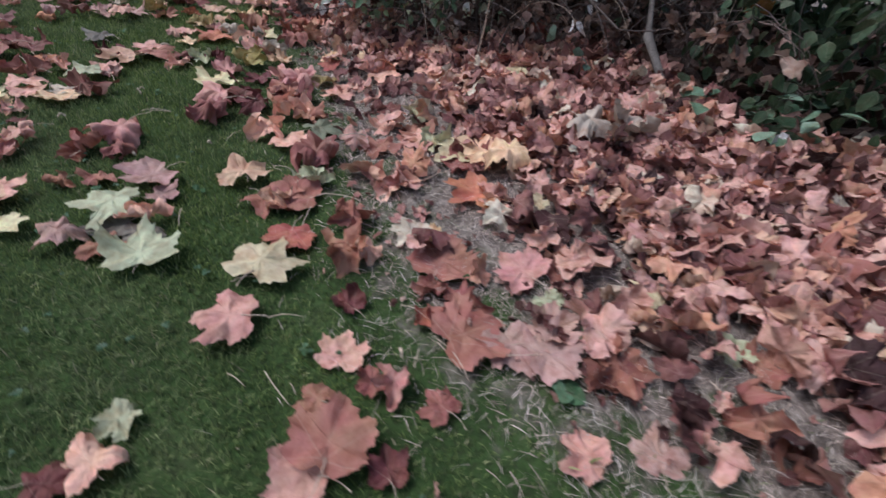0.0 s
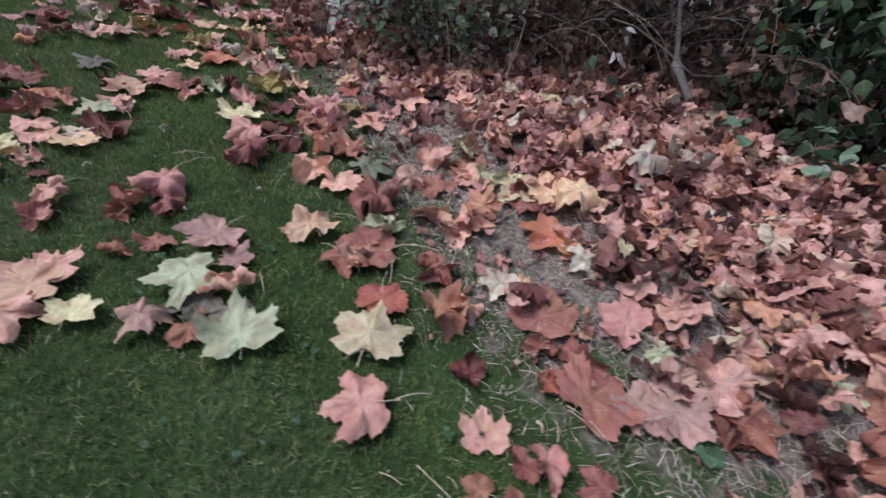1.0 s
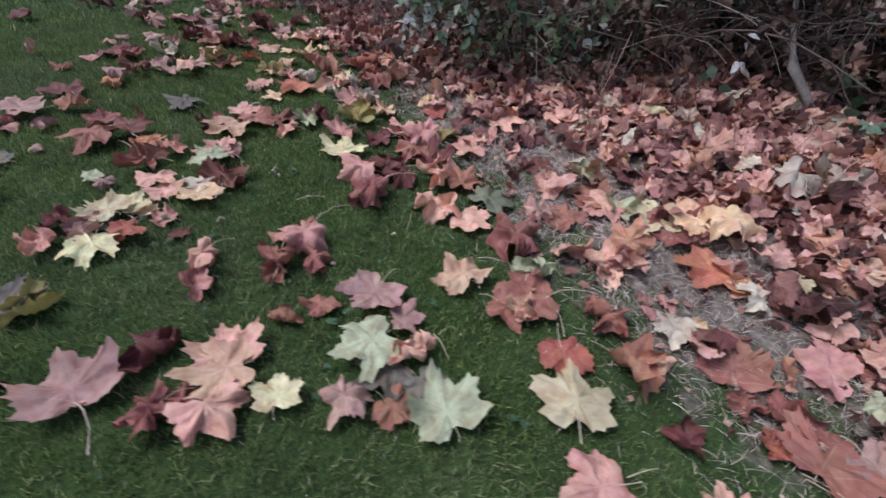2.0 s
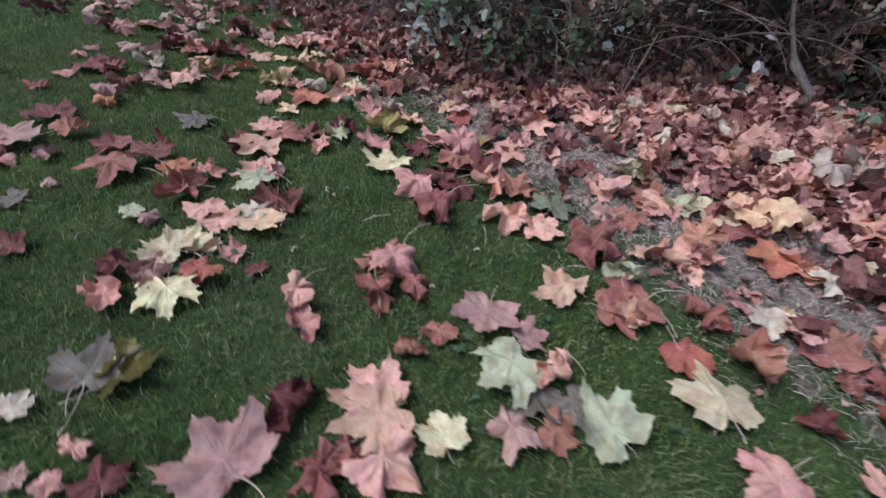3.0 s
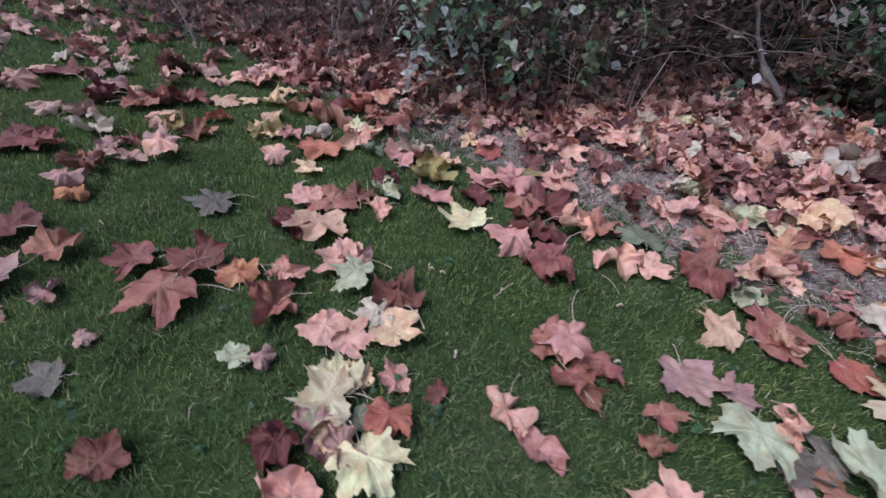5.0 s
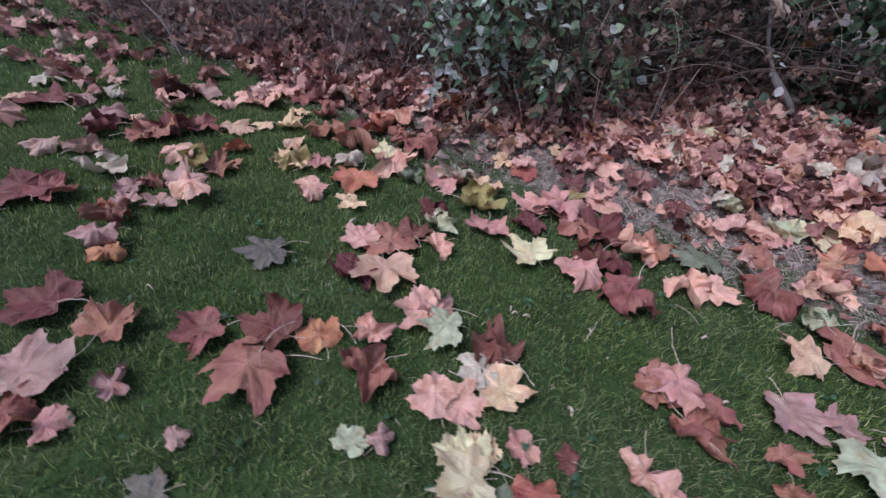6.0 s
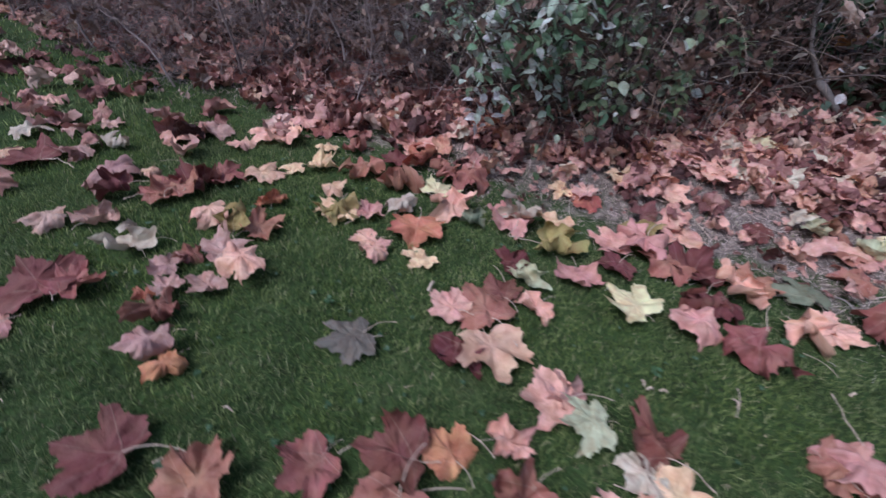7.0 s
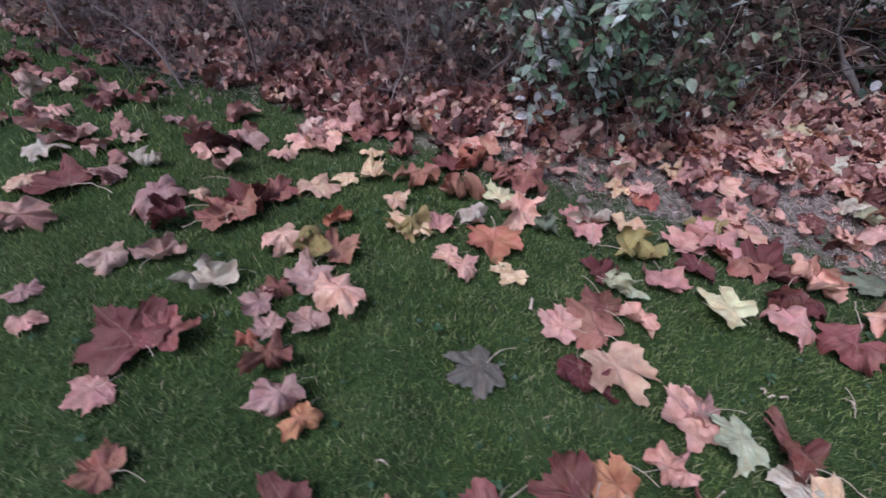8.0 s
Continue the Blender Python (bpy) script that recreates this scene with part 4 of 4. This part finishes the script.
def shrub(name, label, spine, tall, deep, stems, twigs, leaves, singles, seed, size=(0.035, 0.07), hang=0.5, material=None, bark=None, lean=0.35, low=0.05, hues=GREENS, dead=0, canes=0, gap=None, fine=1.0):
    """A shrub along a line of feet: separate stems, a tangle of twigs, single leaves on its face and the rest of the foliage."""
    r = random.Random(seed)
    material, bark = material or mat_green, bark or mat_bark
    mid = spine[len(spine) // 2]
    top = new(name)
    top.location = (mid[0], mid[1], height(mid[0], mid[1]))
    tagged(top, label, "shrub", kind="thing")
    inv = Matrix.Translation(-Vector(top.location))

    def child(kind, v, f, m, uv=None):
        ob = new(kind, make_mesh(kind, v - np.array(top.location), f, m, uv))
        ob.parent = top
        return ob

    def foot(depth):
        k = r.uniform(0, len(spine) - 1.001)
        i = int(k)
        a, b = Vector((*spine[i], 0)), Vector((*spine[i + 1], 0))
        d = (b - a).normalized()
        inward = Vector((d.y, -d.x, 0))
        p = a.lerp(b, k - i) + inward * depth
        return p, -inward

    lines = []
    for i in range(stems):
        p, out = foot(r.uniform(0.05, deep))
        p.z = height(p.x, p.y) - 0.02
        h = tall * r.uniform(0.6, 1.05)
        pts = wander(r, p, Vector((out.x * lean + r.gauss(0, 0.3), out.y * lean + r.gauss(0, 0.3), 1)), h, 9, 0.16, 0.05)
        w = r.uniform(0.004, 0.012)
        child("stem", *tube(pts, [w * (1 - 0.07 * j) for j in range(10)], 6), bark)
        lines.append(pts)
    for i in range(canes):
        p, out = foot(r.uniform(0.0, 0.3))
        p.z = height(p.x, p.y) + r.uniform(0.1, 0.9)
        side = r.choice((-1, 1))
        pts = wander(r, p, Vector((out.x * 0.8 + side * out.y * 0.9, out.y * 0.8 - side * out.x * 0.9, r.uniform(-0.1, 0.7))), r.uniform(0.4, 0.9), 9, 0.12, 0.28)
        for q in pts:
            q.z = max(q.z, height(q.x, q.y) + 0.02)
        w = r.uniform(0.0018, 0.0035)
        child("cane", *tube(pts, [w * (1 - 0.08 * j) for j in range(10)], 5), mat_stem if i % 3 == 0 else mat_dead)
    tv, tf, o = [], [], 0
    tips = []
    for i in range(twigs):
        if lines and r.random() < 0.75:
            pts = r.choice(lines)
            s = r.choice(pts[1:])
            _, out = foot(0)
        else:
            s, out = foot(r.uniform(0.0, deep))
            s.z = height(s.x, s.y) + r.uniform(0.0, tall * 0.7)
        way = Vector((out.x * 0.6 + r.gauss(0, 0.6), out.y * 0.6 + r.gauss(0, 0.6), r.uniform(-0.3, 0.8)))
        pts = wander(r, s, way, r.uniform(0.15, 0.5), 5, 0.25, 0.25)
        for q in pts:
            q.z = max(q.z, height(q.x, q.y) + 0.01)
        w = r.uniform(0.0012, 0.0032) * fine
        v, f = tube(pts, [w, w, w * 0.9, w * 0.8, w * 0.7, w * 0.4], 3)
        tv.append(v), tf.append(f + o)
        o += len(v)
        tips += pts[2:]
    if tv:
        tagged(child("brushwood", np.vstack(tv), np.vstack(tf), bark), kind="stuff")
    vs, fs, us, o = [], [], [], 0
    spots = []
    for i in range(leaves):
        if tips and r.random() < 0.55:
            p = r.choice(tips) + Vector((r.gauss(0, 0.02), r.gauss(0, 0.02), r.gauss(0, 0.02)))
        else:
            p, out = foot(deep * r.random() ** 1.5)
            z = low + (tall - low) * r.random()
            p = p + out * (0.22 * math.sin(min(1, z / tall) * 3.0) + r.gauss(0, 0.05))
            p.z = height(p.x, p.y) + z
        p.z = max(p.z, height(p.x, p.y) + 0.03)
        if gap and gap[0] < p.x < gap[1] and p.y < gap[2] and p.z > gap[3]:
            continue
        spots.append(p)
    for i, p in enumerate(spots):
        s = r.uniform(*size)
        t = leaf_turn(r, hang)
        if i < singles:
            ob = new("leaf", r.choice(LEAFLET_MESH))
            ob.parent = top
            ob.matrix_local = inv @ Matrix.LocRotScale(p, t.to_quaternion(), Vector((s, s, s)))
            ob.color = (*r.choice(hues), 1)
            continue
        v, f, uv = LEAFLETS[r.randrange(8)]
        vs.append((v * s) @ np.array(t).T + np.array(p))
        fs.append(f + o)
        us.append(uv)
        o += len(v)
    if vs:
        tagged(child("foliage", np.vstack(vs), np.vstack(fs), material, np.vstack(us)), kind="stuff")
    vs, fs, us, o = [], [], [], 0
    for i in range(dead):
        p = r.choice(spots) + Vector((r.gauss(0, 0.03), r.gauss(0, 0.03), r.gauss(0, 0.03)))
        v, f, uv = WITHERED[r.randrange(len(WITHERED))]
        vs.append(((v - np.array([0, 0.0, 0])) * r.uniform(0.04, 0.09)) @ np.array(leaf_turn(r, 1.2)).T + np.array(p))
        fs.append(f + o)
        us.append(uv)
        o += len(v)
    if vs:
        tagged(child("withered_leaves", np.vstack(vs), np.vstack(fs), mat_dry_pale, np.vstack(us)), kind="stuff")
    return top


PALE = [(0.34, 0.44, 0.33), (0.22, 0.32, 0.20), (0.15, 0.25, 0.12), (0.20, 0.33, 0.16), (0.52, 0.58, 0.52)]
bramble = shrub("bramble_bush", "leafy green bramble bush drooping over the leaf bank", [(-0.72, 4.1), (-0.9, 3.55), (-0.68, 3.22), (-0.33, 2.95), (0.02, 2.82)][::-1], 1.35, 0.9, 24, 900, 1100, 130, 11,
                size=(0.026, 0.075), hang=0.45, low=0.2, hues=PALE, material=mat_bramble, dead=330, canes=48, fine=0.7)
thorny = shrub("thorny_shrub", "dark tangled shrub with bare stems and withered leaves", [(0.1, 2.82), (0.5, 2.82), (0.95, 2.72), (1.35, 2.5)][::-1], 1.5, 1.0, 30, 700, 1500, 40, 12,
               size=(0.03, 0.065), hang=0.8, low=0.05, material=mat_dry_shaded, dead=420, canes=34, gap=(0.25, 0.9, 2.7, 0.55))
ivy = shrub("ivy_shrub", "broad-leaved dark green ivy growing up the bank", [(1.2, 2.4), (1.32, 2.0), (1.6, 1.75), (2.0, 1.5), (2.8, 0.95)][::-1], 1.3, 0.9, 12, 160, 2100, 90, 13,
            size=(0.05, 0.09), hang=0.9, low=0.02)
shrub("dry_thicket", "brown withered thicket of thin twigs and dead leaves", [(-0.45, 4.55), (-1.0, 4.9), (-1.55, 5.15), (-1.8, 5.6), (-2.0, 6.3), (-2.2, 7.1), (-2.9, 8.9)][::-1], 1.2, 1.0, 26, 5200, 2600, 0, 14,
      size=(0.02, 0.045), hang=0.8, material=mat_dry_pale, low=0.03, bark=mat_dead, lean=0.05, dead=1100, canes=10, fine=0.6)
shrub("hedge", "dense dark green hedge behind the bramble", [(-3.0, 9.5), (-1.3, 6.6), (-0.3, 5.0), (0.4, 4.0), (1.3, 3.4), (2.3, 2.7), (4.2, 1.4), (7.5, -1.5)][::-1], 2.4, 1.1, 30, 300, 15000, 0, 15,
      size=(0.07, 0.14), hang=0.6, low=0.0)


def caught(plant, x, y, z, size, colour, seed, kind="leaf", label="", hang=0.55):
    """A single leaf held among the stems of a plant."""
    r = random.Random(seed)
    ob = new("leaf", KIT[r.choice("cwh"), r.randrange(6)][0] if kind == "plane" else r.choice(BROAD_MESH if kind == "ivy" else LEAFLET_MESH))
    ob.parent = plant
    ob.matrix_local = Matrix.LocRotScale(Vector((x, y, z)) - Vector(plant.location), leaf_turn(r, hang).to_quaternion(), Vector((size, size, size)))
    ob.color = (*colour, 1)
    if label:
        ob["label"] = label
    return ob


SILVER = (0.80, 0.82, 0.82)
# near-white leaves crowd the outer end to put its brightness into colour
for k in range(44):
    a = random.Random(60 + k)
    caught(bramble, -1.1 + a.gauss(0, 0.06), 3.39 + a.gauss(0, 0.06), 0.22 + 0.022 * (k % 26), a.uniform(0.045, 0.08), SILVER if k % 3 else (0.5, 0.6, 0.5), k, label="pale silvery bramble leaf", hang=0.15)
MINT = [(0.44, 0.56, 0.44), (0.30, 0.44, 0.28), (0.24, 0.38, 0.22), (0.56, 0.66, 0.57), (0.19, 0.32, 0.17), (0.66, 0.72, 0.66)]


def spray(plant, x, y, z, seed, count, size, hues):
    """A thin drooping shoot on the face of a plant, with leaves on both sides."""
    r = random.Random(seed)
    at = Vector((x, y, z)) - Vector(plant.location)
    pts = wander(r, at, (-0.55 + r.gauss(0, 0.35), -0.5 + r.gauss(0, 0.35), 0.15), r.uniform(0.22, 0.38), 8, 0.14, 0.55)
    ob = new("shoot", make_mesh("shoot", *tube(pts, [0.0022 - 0.00018 * j for j in range(9)], 5), mat_stem if seed % 3 == 0 else mat_bark))
    ob.parent = plant
    for k in range(count):
        leaf = new("leaf", r.choice(LEAFLET_MESH))
        leaf.parent = ob
        s = r.uniform(*size)
        spot = pts[1 + k % 8].lerp(pts[min(8, 2 + k % 8)], r.random())
        yaw = r.uniform(0.4, 1.5) * (1 if k % 2 else -1) + 2.3
        leaf.matrix_local = Matrix.LocRotScale(spot, Euler((-0.5 + r.gauss(0, 0.35), r.gauss(0, 0.35), yaw)).to_quaternion(), Vector((s, s, s)))
        leaf.color = (*r.choice(hues), 1)


# the bramble's leafy face: outer corner dense, its lit look coloured pale; darker farther in
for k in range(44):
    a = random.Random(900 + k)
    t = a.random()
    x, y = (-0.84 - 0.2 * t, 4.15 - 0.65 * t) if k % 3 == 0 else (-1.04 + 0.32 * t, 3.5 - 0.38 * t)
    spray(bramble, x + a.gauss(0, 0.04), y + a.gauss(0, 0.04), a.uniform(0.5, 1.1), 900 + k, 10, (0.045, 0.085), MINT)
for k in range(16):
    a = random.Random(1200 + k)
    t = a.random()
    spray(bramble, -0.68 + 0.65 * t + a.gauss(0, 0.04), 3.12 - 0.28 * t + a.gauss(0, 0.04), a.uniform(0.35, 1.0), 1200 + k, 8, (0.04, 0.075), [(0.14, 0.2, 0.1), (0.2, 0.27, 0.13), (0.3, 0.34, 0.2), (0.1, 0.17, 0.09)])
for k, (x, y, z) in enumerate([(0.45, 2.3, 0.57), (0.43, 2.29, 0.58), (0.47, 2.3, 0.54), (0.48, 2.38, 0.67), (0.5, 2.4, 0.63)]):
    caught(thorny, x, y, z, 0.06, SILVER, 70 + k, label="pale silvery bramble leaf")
for k, (x, y, z) in enumerate([(0.35, 2.33, 0.54), (0.37, 2.34, 0.5), (0.5, 2.42, 0.42), (0.55, 2.4, 0.4), (0.6, 2.45, 0.36), (0.52, 2.4, 0.34)]):
    caught(thorny, x, y, z, 0.065, (0.16, 0.25, 0.18), 80 + k)
caught(thorny, 1.4, 2.54, 0.74, 0.16, (0.45, 0.24, 0.09), 90, "plane", "ochre dead leaf caught in the stems", 1.1)
caught(thorny, 1.22, 2.57, 0.56, 0.12, (0.5, 0.3, 0.22), 91, "plane", "tan dead leaf caught in the stems")
caught(thorny, 0.34, 2.88, 0.42, 0.13, (0.38, 0.17, 0.12), 92, "plane", "brown dead leaf caught in the stems")
caught(thorny, 0.7, 2.8, 0.5, 0.12, (0.4, 0.22, 0.16), 93, "plane", "brown dead leaf caught in the stems")
caught(bramble, -0.17, 2.8, 0.38, 0.09, (0.55, 0.48, 0.42), 94, "plane", "pale dead leaf hanging from a stem")
caught(bramble, -0.42, 3.0, 0.5, 0.14, (0.33, 0.38, 0.22), 95, "plane", "pale green leaf caught in the bramble")
caught(bramble, -0.7, 3.2, 0.3, 0.1, (0.36, 0.16, 0.12), 96, "plane", "brown dead leaf caught in the bramble")
for k in range(26):
    a = random.Random(600 + k)
    caught(ivy, 1.1 + a.gauss(0, 0.12), 2.14 + a.gauss(0, 0.09), 0.37 + a.gauss(0, 0.05), a.uniform(0.055, 0.085), a.choice(FRESHER), 200 + k, "ivy", "", 0.25)
for k in range(26):
    a = random.Random(700 + k)
    caught(ivy, 1.32 + a.gauss(0, 0.1), 1.8 + a.gauss(0, 0.1), 0.42 + a.gauss(0, 0.07), a.uniform(0.06, 0.095), a.choice(FRESHER), 250 + k, "ivy", "", 0.25)
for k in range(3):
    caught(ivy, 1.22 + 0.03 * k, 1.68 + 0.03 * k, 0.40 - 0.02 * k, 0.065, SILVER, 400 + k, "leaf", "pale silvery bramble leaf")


def sapling():
    top = new("sapling")
    x, y = 0.98, 2.39
    h = height(x, y)
    top.location = (x, y, h)
    tagged(top, "thin pale-barked sapling with a crooked foot", "tree", kind="thing")
    r = random.Random(5)

    def child(kind, v, f, m, uv=None, to=top):
        ob = new(kind, make_mesh(kind, v, f, m, uv))
        ob.parent = to
        return ob

    line = [Vector(q) - Vector((x, y, h)) for q in ((1.02, 2.27, 0.24), (0.965, 2.345, 0.385), (0.91, 2.43, 0.475), (0.88, 2.5, 0.53), (0.878, 2.56, 0.59), (0.87, 2.65, 0.7), (0.825, 2.71, 0.86), (0.76, 2.76, 1.2), (0.66, 2.8, 1.8))]
    child("trunk", *tube(line, [0.026, 0.023, 0.021, 0.025, 0.015, 0.012, 0.011, 0.009, 0.005], 9), mat_pale_bark)
    vs, fs, us, o = [], [], [], 0
    for i in range(9):
        s = Vector(line[6 + i % 3])
        a = r.uniform(0, 6.28)
        pts = wander(r, s, (math.cos(a), math.sin(a), 0.6), r.uniform(0.35, 0.7), 7, 0.16, 0.05)
        child("limb", *tube(pts, [0.007, 0.006, 0.006, 0.005, 0.004, 0.003, 0.002, 0.001], 5), mat_pale_bark)
        for p in pts[3:] * 6:
            v, f, uv = LEAFLETS[r.randrange(8)]
            s2 = r.uniform(0.04, 0.08)
            vs.append((v * s2) @ np.array(leaf_turn(r, 0.6)).T + np.array(p))
            fs.append(f + o), us.append(uv)
            o += len(v)
    tagged(child("crown", np.vstack(vs), np.vstack(fs), mat_green, np.vstack(us)), kind="stuff")


sapling()


def dry_stalks(x, y, count, tall, seed, label):
    top = new("dry_stalks")
    top.location = (x, y, height(x, y))
    tagged(top, label, "dead plant", kind="thing")
    r = random.Random(seed)
    for i in range(count):
        pts = wander(r, (r.gauss(0, 0.06), r.gauss(0, 0.04), -0.02), (r.gauss(0, 0.06), r.gauss(0, 0.06), 1), tall * r.uniform(0.6, 1.1), 8, 0.035, 0.01)
        w = r.uniform(0.0014, 0.003)
        ob = new("stalk", make_mesh("stalk", *tube(pts, [w] * 8 + [w * 0.5], 5), mat_stem if i % 2 else mat_pale_bark))
        ob.parent = top
    return top


dry_stalks(0.0, 2.66, 6, 0.45, 1, "cluster of thin straw-coloured dead stalks at the shrub's foot")
dry_stalks(-0.28, 2.83, 4, 0.4, 2, "a few thin dead stalks at the shrub's foot")
dry_stalks(1.35, 2.75, 6, 0.7, 3, "thin pale dead stalks beside the sapling")
dry_stalks(-1.1, 4.75, 8, 0.6, 4, "grey dead stalks in the dry thicket")


def ground_plant(x, y, count, size, seed, label, hues):
    """A low rosette of broad leaves."""
    top = new("weed")
    top.location = (x, y, height(x, y))
    tagged(top, label, "weed", "weeds", "thing")
    r = random.Random(seed)
    for i in range(count):
        ob = new("leaf", r.choice(LEAFLET_MESH))
        ob.parent = top
        a = 6.283 * i / count + r.gauss(0, 0.3)
        s = size * r.uniform(0.7, 1.2)
        ob.matrix_local = Matrix.LocRotScale(Vector((0, 0, r.uniform(0.008, 0.03))), Euler((r.uniform(0.1, 0.6), r.gauss(0, 0.2), a)).to_quaternion(), Vector((s * 1.3, s, s)))
        ob.color = (*r.choice(hues), 1)


FRESH = [(0.09, 0.20, 0.08), (0.12, 0.24, 0.11), (0.16, 0.28, 0.15)]


def stick(x, y, x2, y2, thick, look_of):
    """A thin fallen stalk, twig or small pale fragment on the ground; thickness in millimetres."""
    r = random.Random(int(abs(x * 991 + y * 577) * 100))
    n = 7
    bow = r.uniform(-0.12, 0.12) * math.hypot(x2 - x, y2 - y)
    pts = []
    for i in range(n):
        t = i / (n - 1)
        px, py = x + (x2 - x) * t - (y2 - y) * bow * math.sin(3.14 * t) * 3, y + (y2 - y) * t + (x2 - x) * bow * math.sin(3.14 * t) * 3
        pts.append((px, py, height(px, py) + 0.018 + 0.012 * math.sin(3.14 * t)))
    w = thick / 2000
    ob = new("twig", make_mesh("twig", *tube(pts, [w * 1.3] + [w] * (n - 2) + [w * 0.6], 6), {"s": mat_stem, "b": mat_bark, "p": mat_pale_bark}[look_of]))
    tagged(ob, {"s": "pale straw-coloured leaf stalk or small pale fragment lying on the grass", "b": "thin brown twig on the leaf bank", "p": "pale grey twig on the bank"}[look_of], "twig", "fallen twigs", "thing")


stick(0.605, 1.192, 1.163, 1.360, 6, "p")
stick(0.664, 0.866, 0.572, 0.721, 3.5, "p")
stick(0.025, 0.708, 0.099, 0.628, 2.2, "s")
stick(-0.446, 0.521, -0.395, 0.498, 2.5, "s")
stick(-0.298, 0.522, -0.276, 0.497, 2.5, "s")
stick(-0.088, 0.817, -0.018, 0.786, 2.2, "s")
stick(-0.640, 2.595, -0.621, 2.216, 3, "s")
stick(-0.551, 1.684, -0.474, 1.553, 3, "p")
stick(0.692, 0.921, 0.640, 0.747, 4, "p")
stick(-2.689, 2.532, -2.674, 2.510, 4, "s")
stick(-2.080, 2.766, -2.098, 2.634, 1.8, "b")
stick(-1.227, 1.794, -1.185, 1.729, 2, "s")
stick(-1.213, 3.627, -1.261, 3.338, 3, "b")
stick(-1.370, 1.767, -1.481, 1.723, 3, "s")
stick(-0.559, 0.912, -0.572, 0.799, 2, "s")
stick(-2.148, 1.070, -2.132, 0.981, 2.5, "s")
stick(-2.394, 1.647, -2.405, 1.602, 2.2, "s")
stick(-0.998, 1.697, -1.011, 1.584, 2, "s")
stick(-2.691, 2.533, -2.674, 2.506, 4, "s")
stick(-2.726, 3.374, -2.663, 3.315, 2, "s")
stick(-2.616, 4.042, -2.502, 3.950, 2, "s")
stick(-0.368, 0.542, -0.280, 0.471, 2.5, "s")
stick(0.022, 0.720, 0.116, 0.609, 2.5, "s")
stick(-0.407, 1.090, -0.345, 1.031, 2, "s")
stick(0.719, 0.679, 0.742, 0.606, 3, "s")
stick(-2.387, 2.081, -2.280, 2.018, 3.4, "s")
stick(-2.494, 2.260, -2.423, 2.250, 3, "s")
stick(-2.858, 2.471, -2.780, 2.444, 3, "s")
stick(-2.171, 2.033, -2.200, 2.144, 2.6, "s")
stick(-1.692, 2.511, -1.666, 2.612, 2.4, "s")
stick(-2.266, 2.528, -2.219, 2.522, 2.6, "s")
stick(-0.518, 0.833, -0.581, 0.796, 2.8, "s")
stick(-0.430, 0.697, -0.345, 0.720, 2.8, "s")
stick(-0.489, 1.101, -0.499, 1.227, 2.6, "s")
stick(-0.736, 1.440, -0.640, 1.424, 2.4, "s")
stick(-0.894, 1.078, -0.852, 0.993, 2.6, "s")
stick(-0.023, 0.620, -0.019, 0.677, 2.8, "s")
stick(-2.023, 1.539, -1.967, 1.477, 2.6, "s")
stick(-1.427, 1.384, -1.429, 1.266, 2.6, "s")
stick(-2.048, 1.544, -1.979, 1.497, 3, "s")
stick(-2.050, 1.755, -2.066, 1.680, 2.6, "s")
stick(-1.419, 1.333, -1.426, 1.231, 2.6, "s")
# the short thick ones from here are small pale fragments, not stalks
stick(-1.635, 1.928, -1.621, 1.918, 7, "s")
stick(-1.425, 1.756, -1.446, 1.734, 6, "s")
stick(-1.705, 1.568, -1.720, 1.547, 9, "s")
stick(-1.976, 2.620, -1.929, 2.652, 12, "s")
stick(-1.603, 1.902, -1.591, 1.886, 7, "s")
stick(-1.255, 1.357, -1.241, 1.349, 8, "s")
stick(-1.065, 1.542, -1.045, 1.535, 8, "s")
stick(-0.066, 0.668, -0.058, 0.640, 8, "s")
stick(-0.548, 1.662, -0.532, 1.737, 7, "p")
stick(-1.621, 1.954, -1.634, 1.940, 7, "s")


# ---- small weeds in the grass ----
for x, y, count, size in [(0.36, 0.62, 5, 0.05), (0.42, 0.78, 4, 0.035), (-0.3, 0.62, 4, 0.022), (-1.2, 1.1, 5, 0.02), (-1.55, 1.95, 6, 0.022), (-1.0, 1.75, 5, 0.02), (-1.85, 2.45, 5, 0.022),
                          (-2.3, 2.75, 5, 0.02), (-0.9, 1.2, 4, 0.024), (-1.35, 1.5, 6, 0.02), (-2.5, 2.3, 4, 0.026), (0.1, 0.95, 5, 0.028), (0.25, 1.0, 4, 0.03), (-1.7, 1.3, 5, 0.018)]:
    ground_plant(x, y, count, size, int(abs(x * 100 + y * 37)), "small fresh green weed growing in the lawn", FRESH)
clover = strewn(420, -3.4, 0.3, 0.2, 4.0, lawn)


def clover_mesh():
    vs, fs, us, o = [], [], [], 0
    r = random.Random(8)
    for x, y in clover:
        z = height(x, y) + r.uniform(0.015, 0.03)
        turn = r.uniform(0, 6.28)
        s = r.uniform(0.007, 0.014)
        for k in range(3):
            v, f, uv = LEAFLETS[(k + o) % 8]
            m = np.array(Euler((r.uniform(-0.2, 0.4), r.gauss(0, 0.2), turn + k * 2.094)).to_matrix())
            vs.append((v * np.array([1.5, 1, 1]) * s) @ m.T + np.array([x, y, z]))
            fs.append(f + o)
            us.append(uv)
            o += len(v)
    return make_mesh("clover", np.vstack(vs), np.vstack(fs), mat_clover, np.vstack(us))


mat_clover = leaf_material("clover_surface", island_colour([(0.0, (0.06, 0.14, 0.06)), (0.6, (0.11, 0.22, 0.11)), (1.0, (0.2, 0.3, 0.2))]), veins=0.2, glow=0.2)
tagged(new("clover", clover_mesh()), "tiny fresh green clover leaves in the lawn", "clover", kind="stuff")
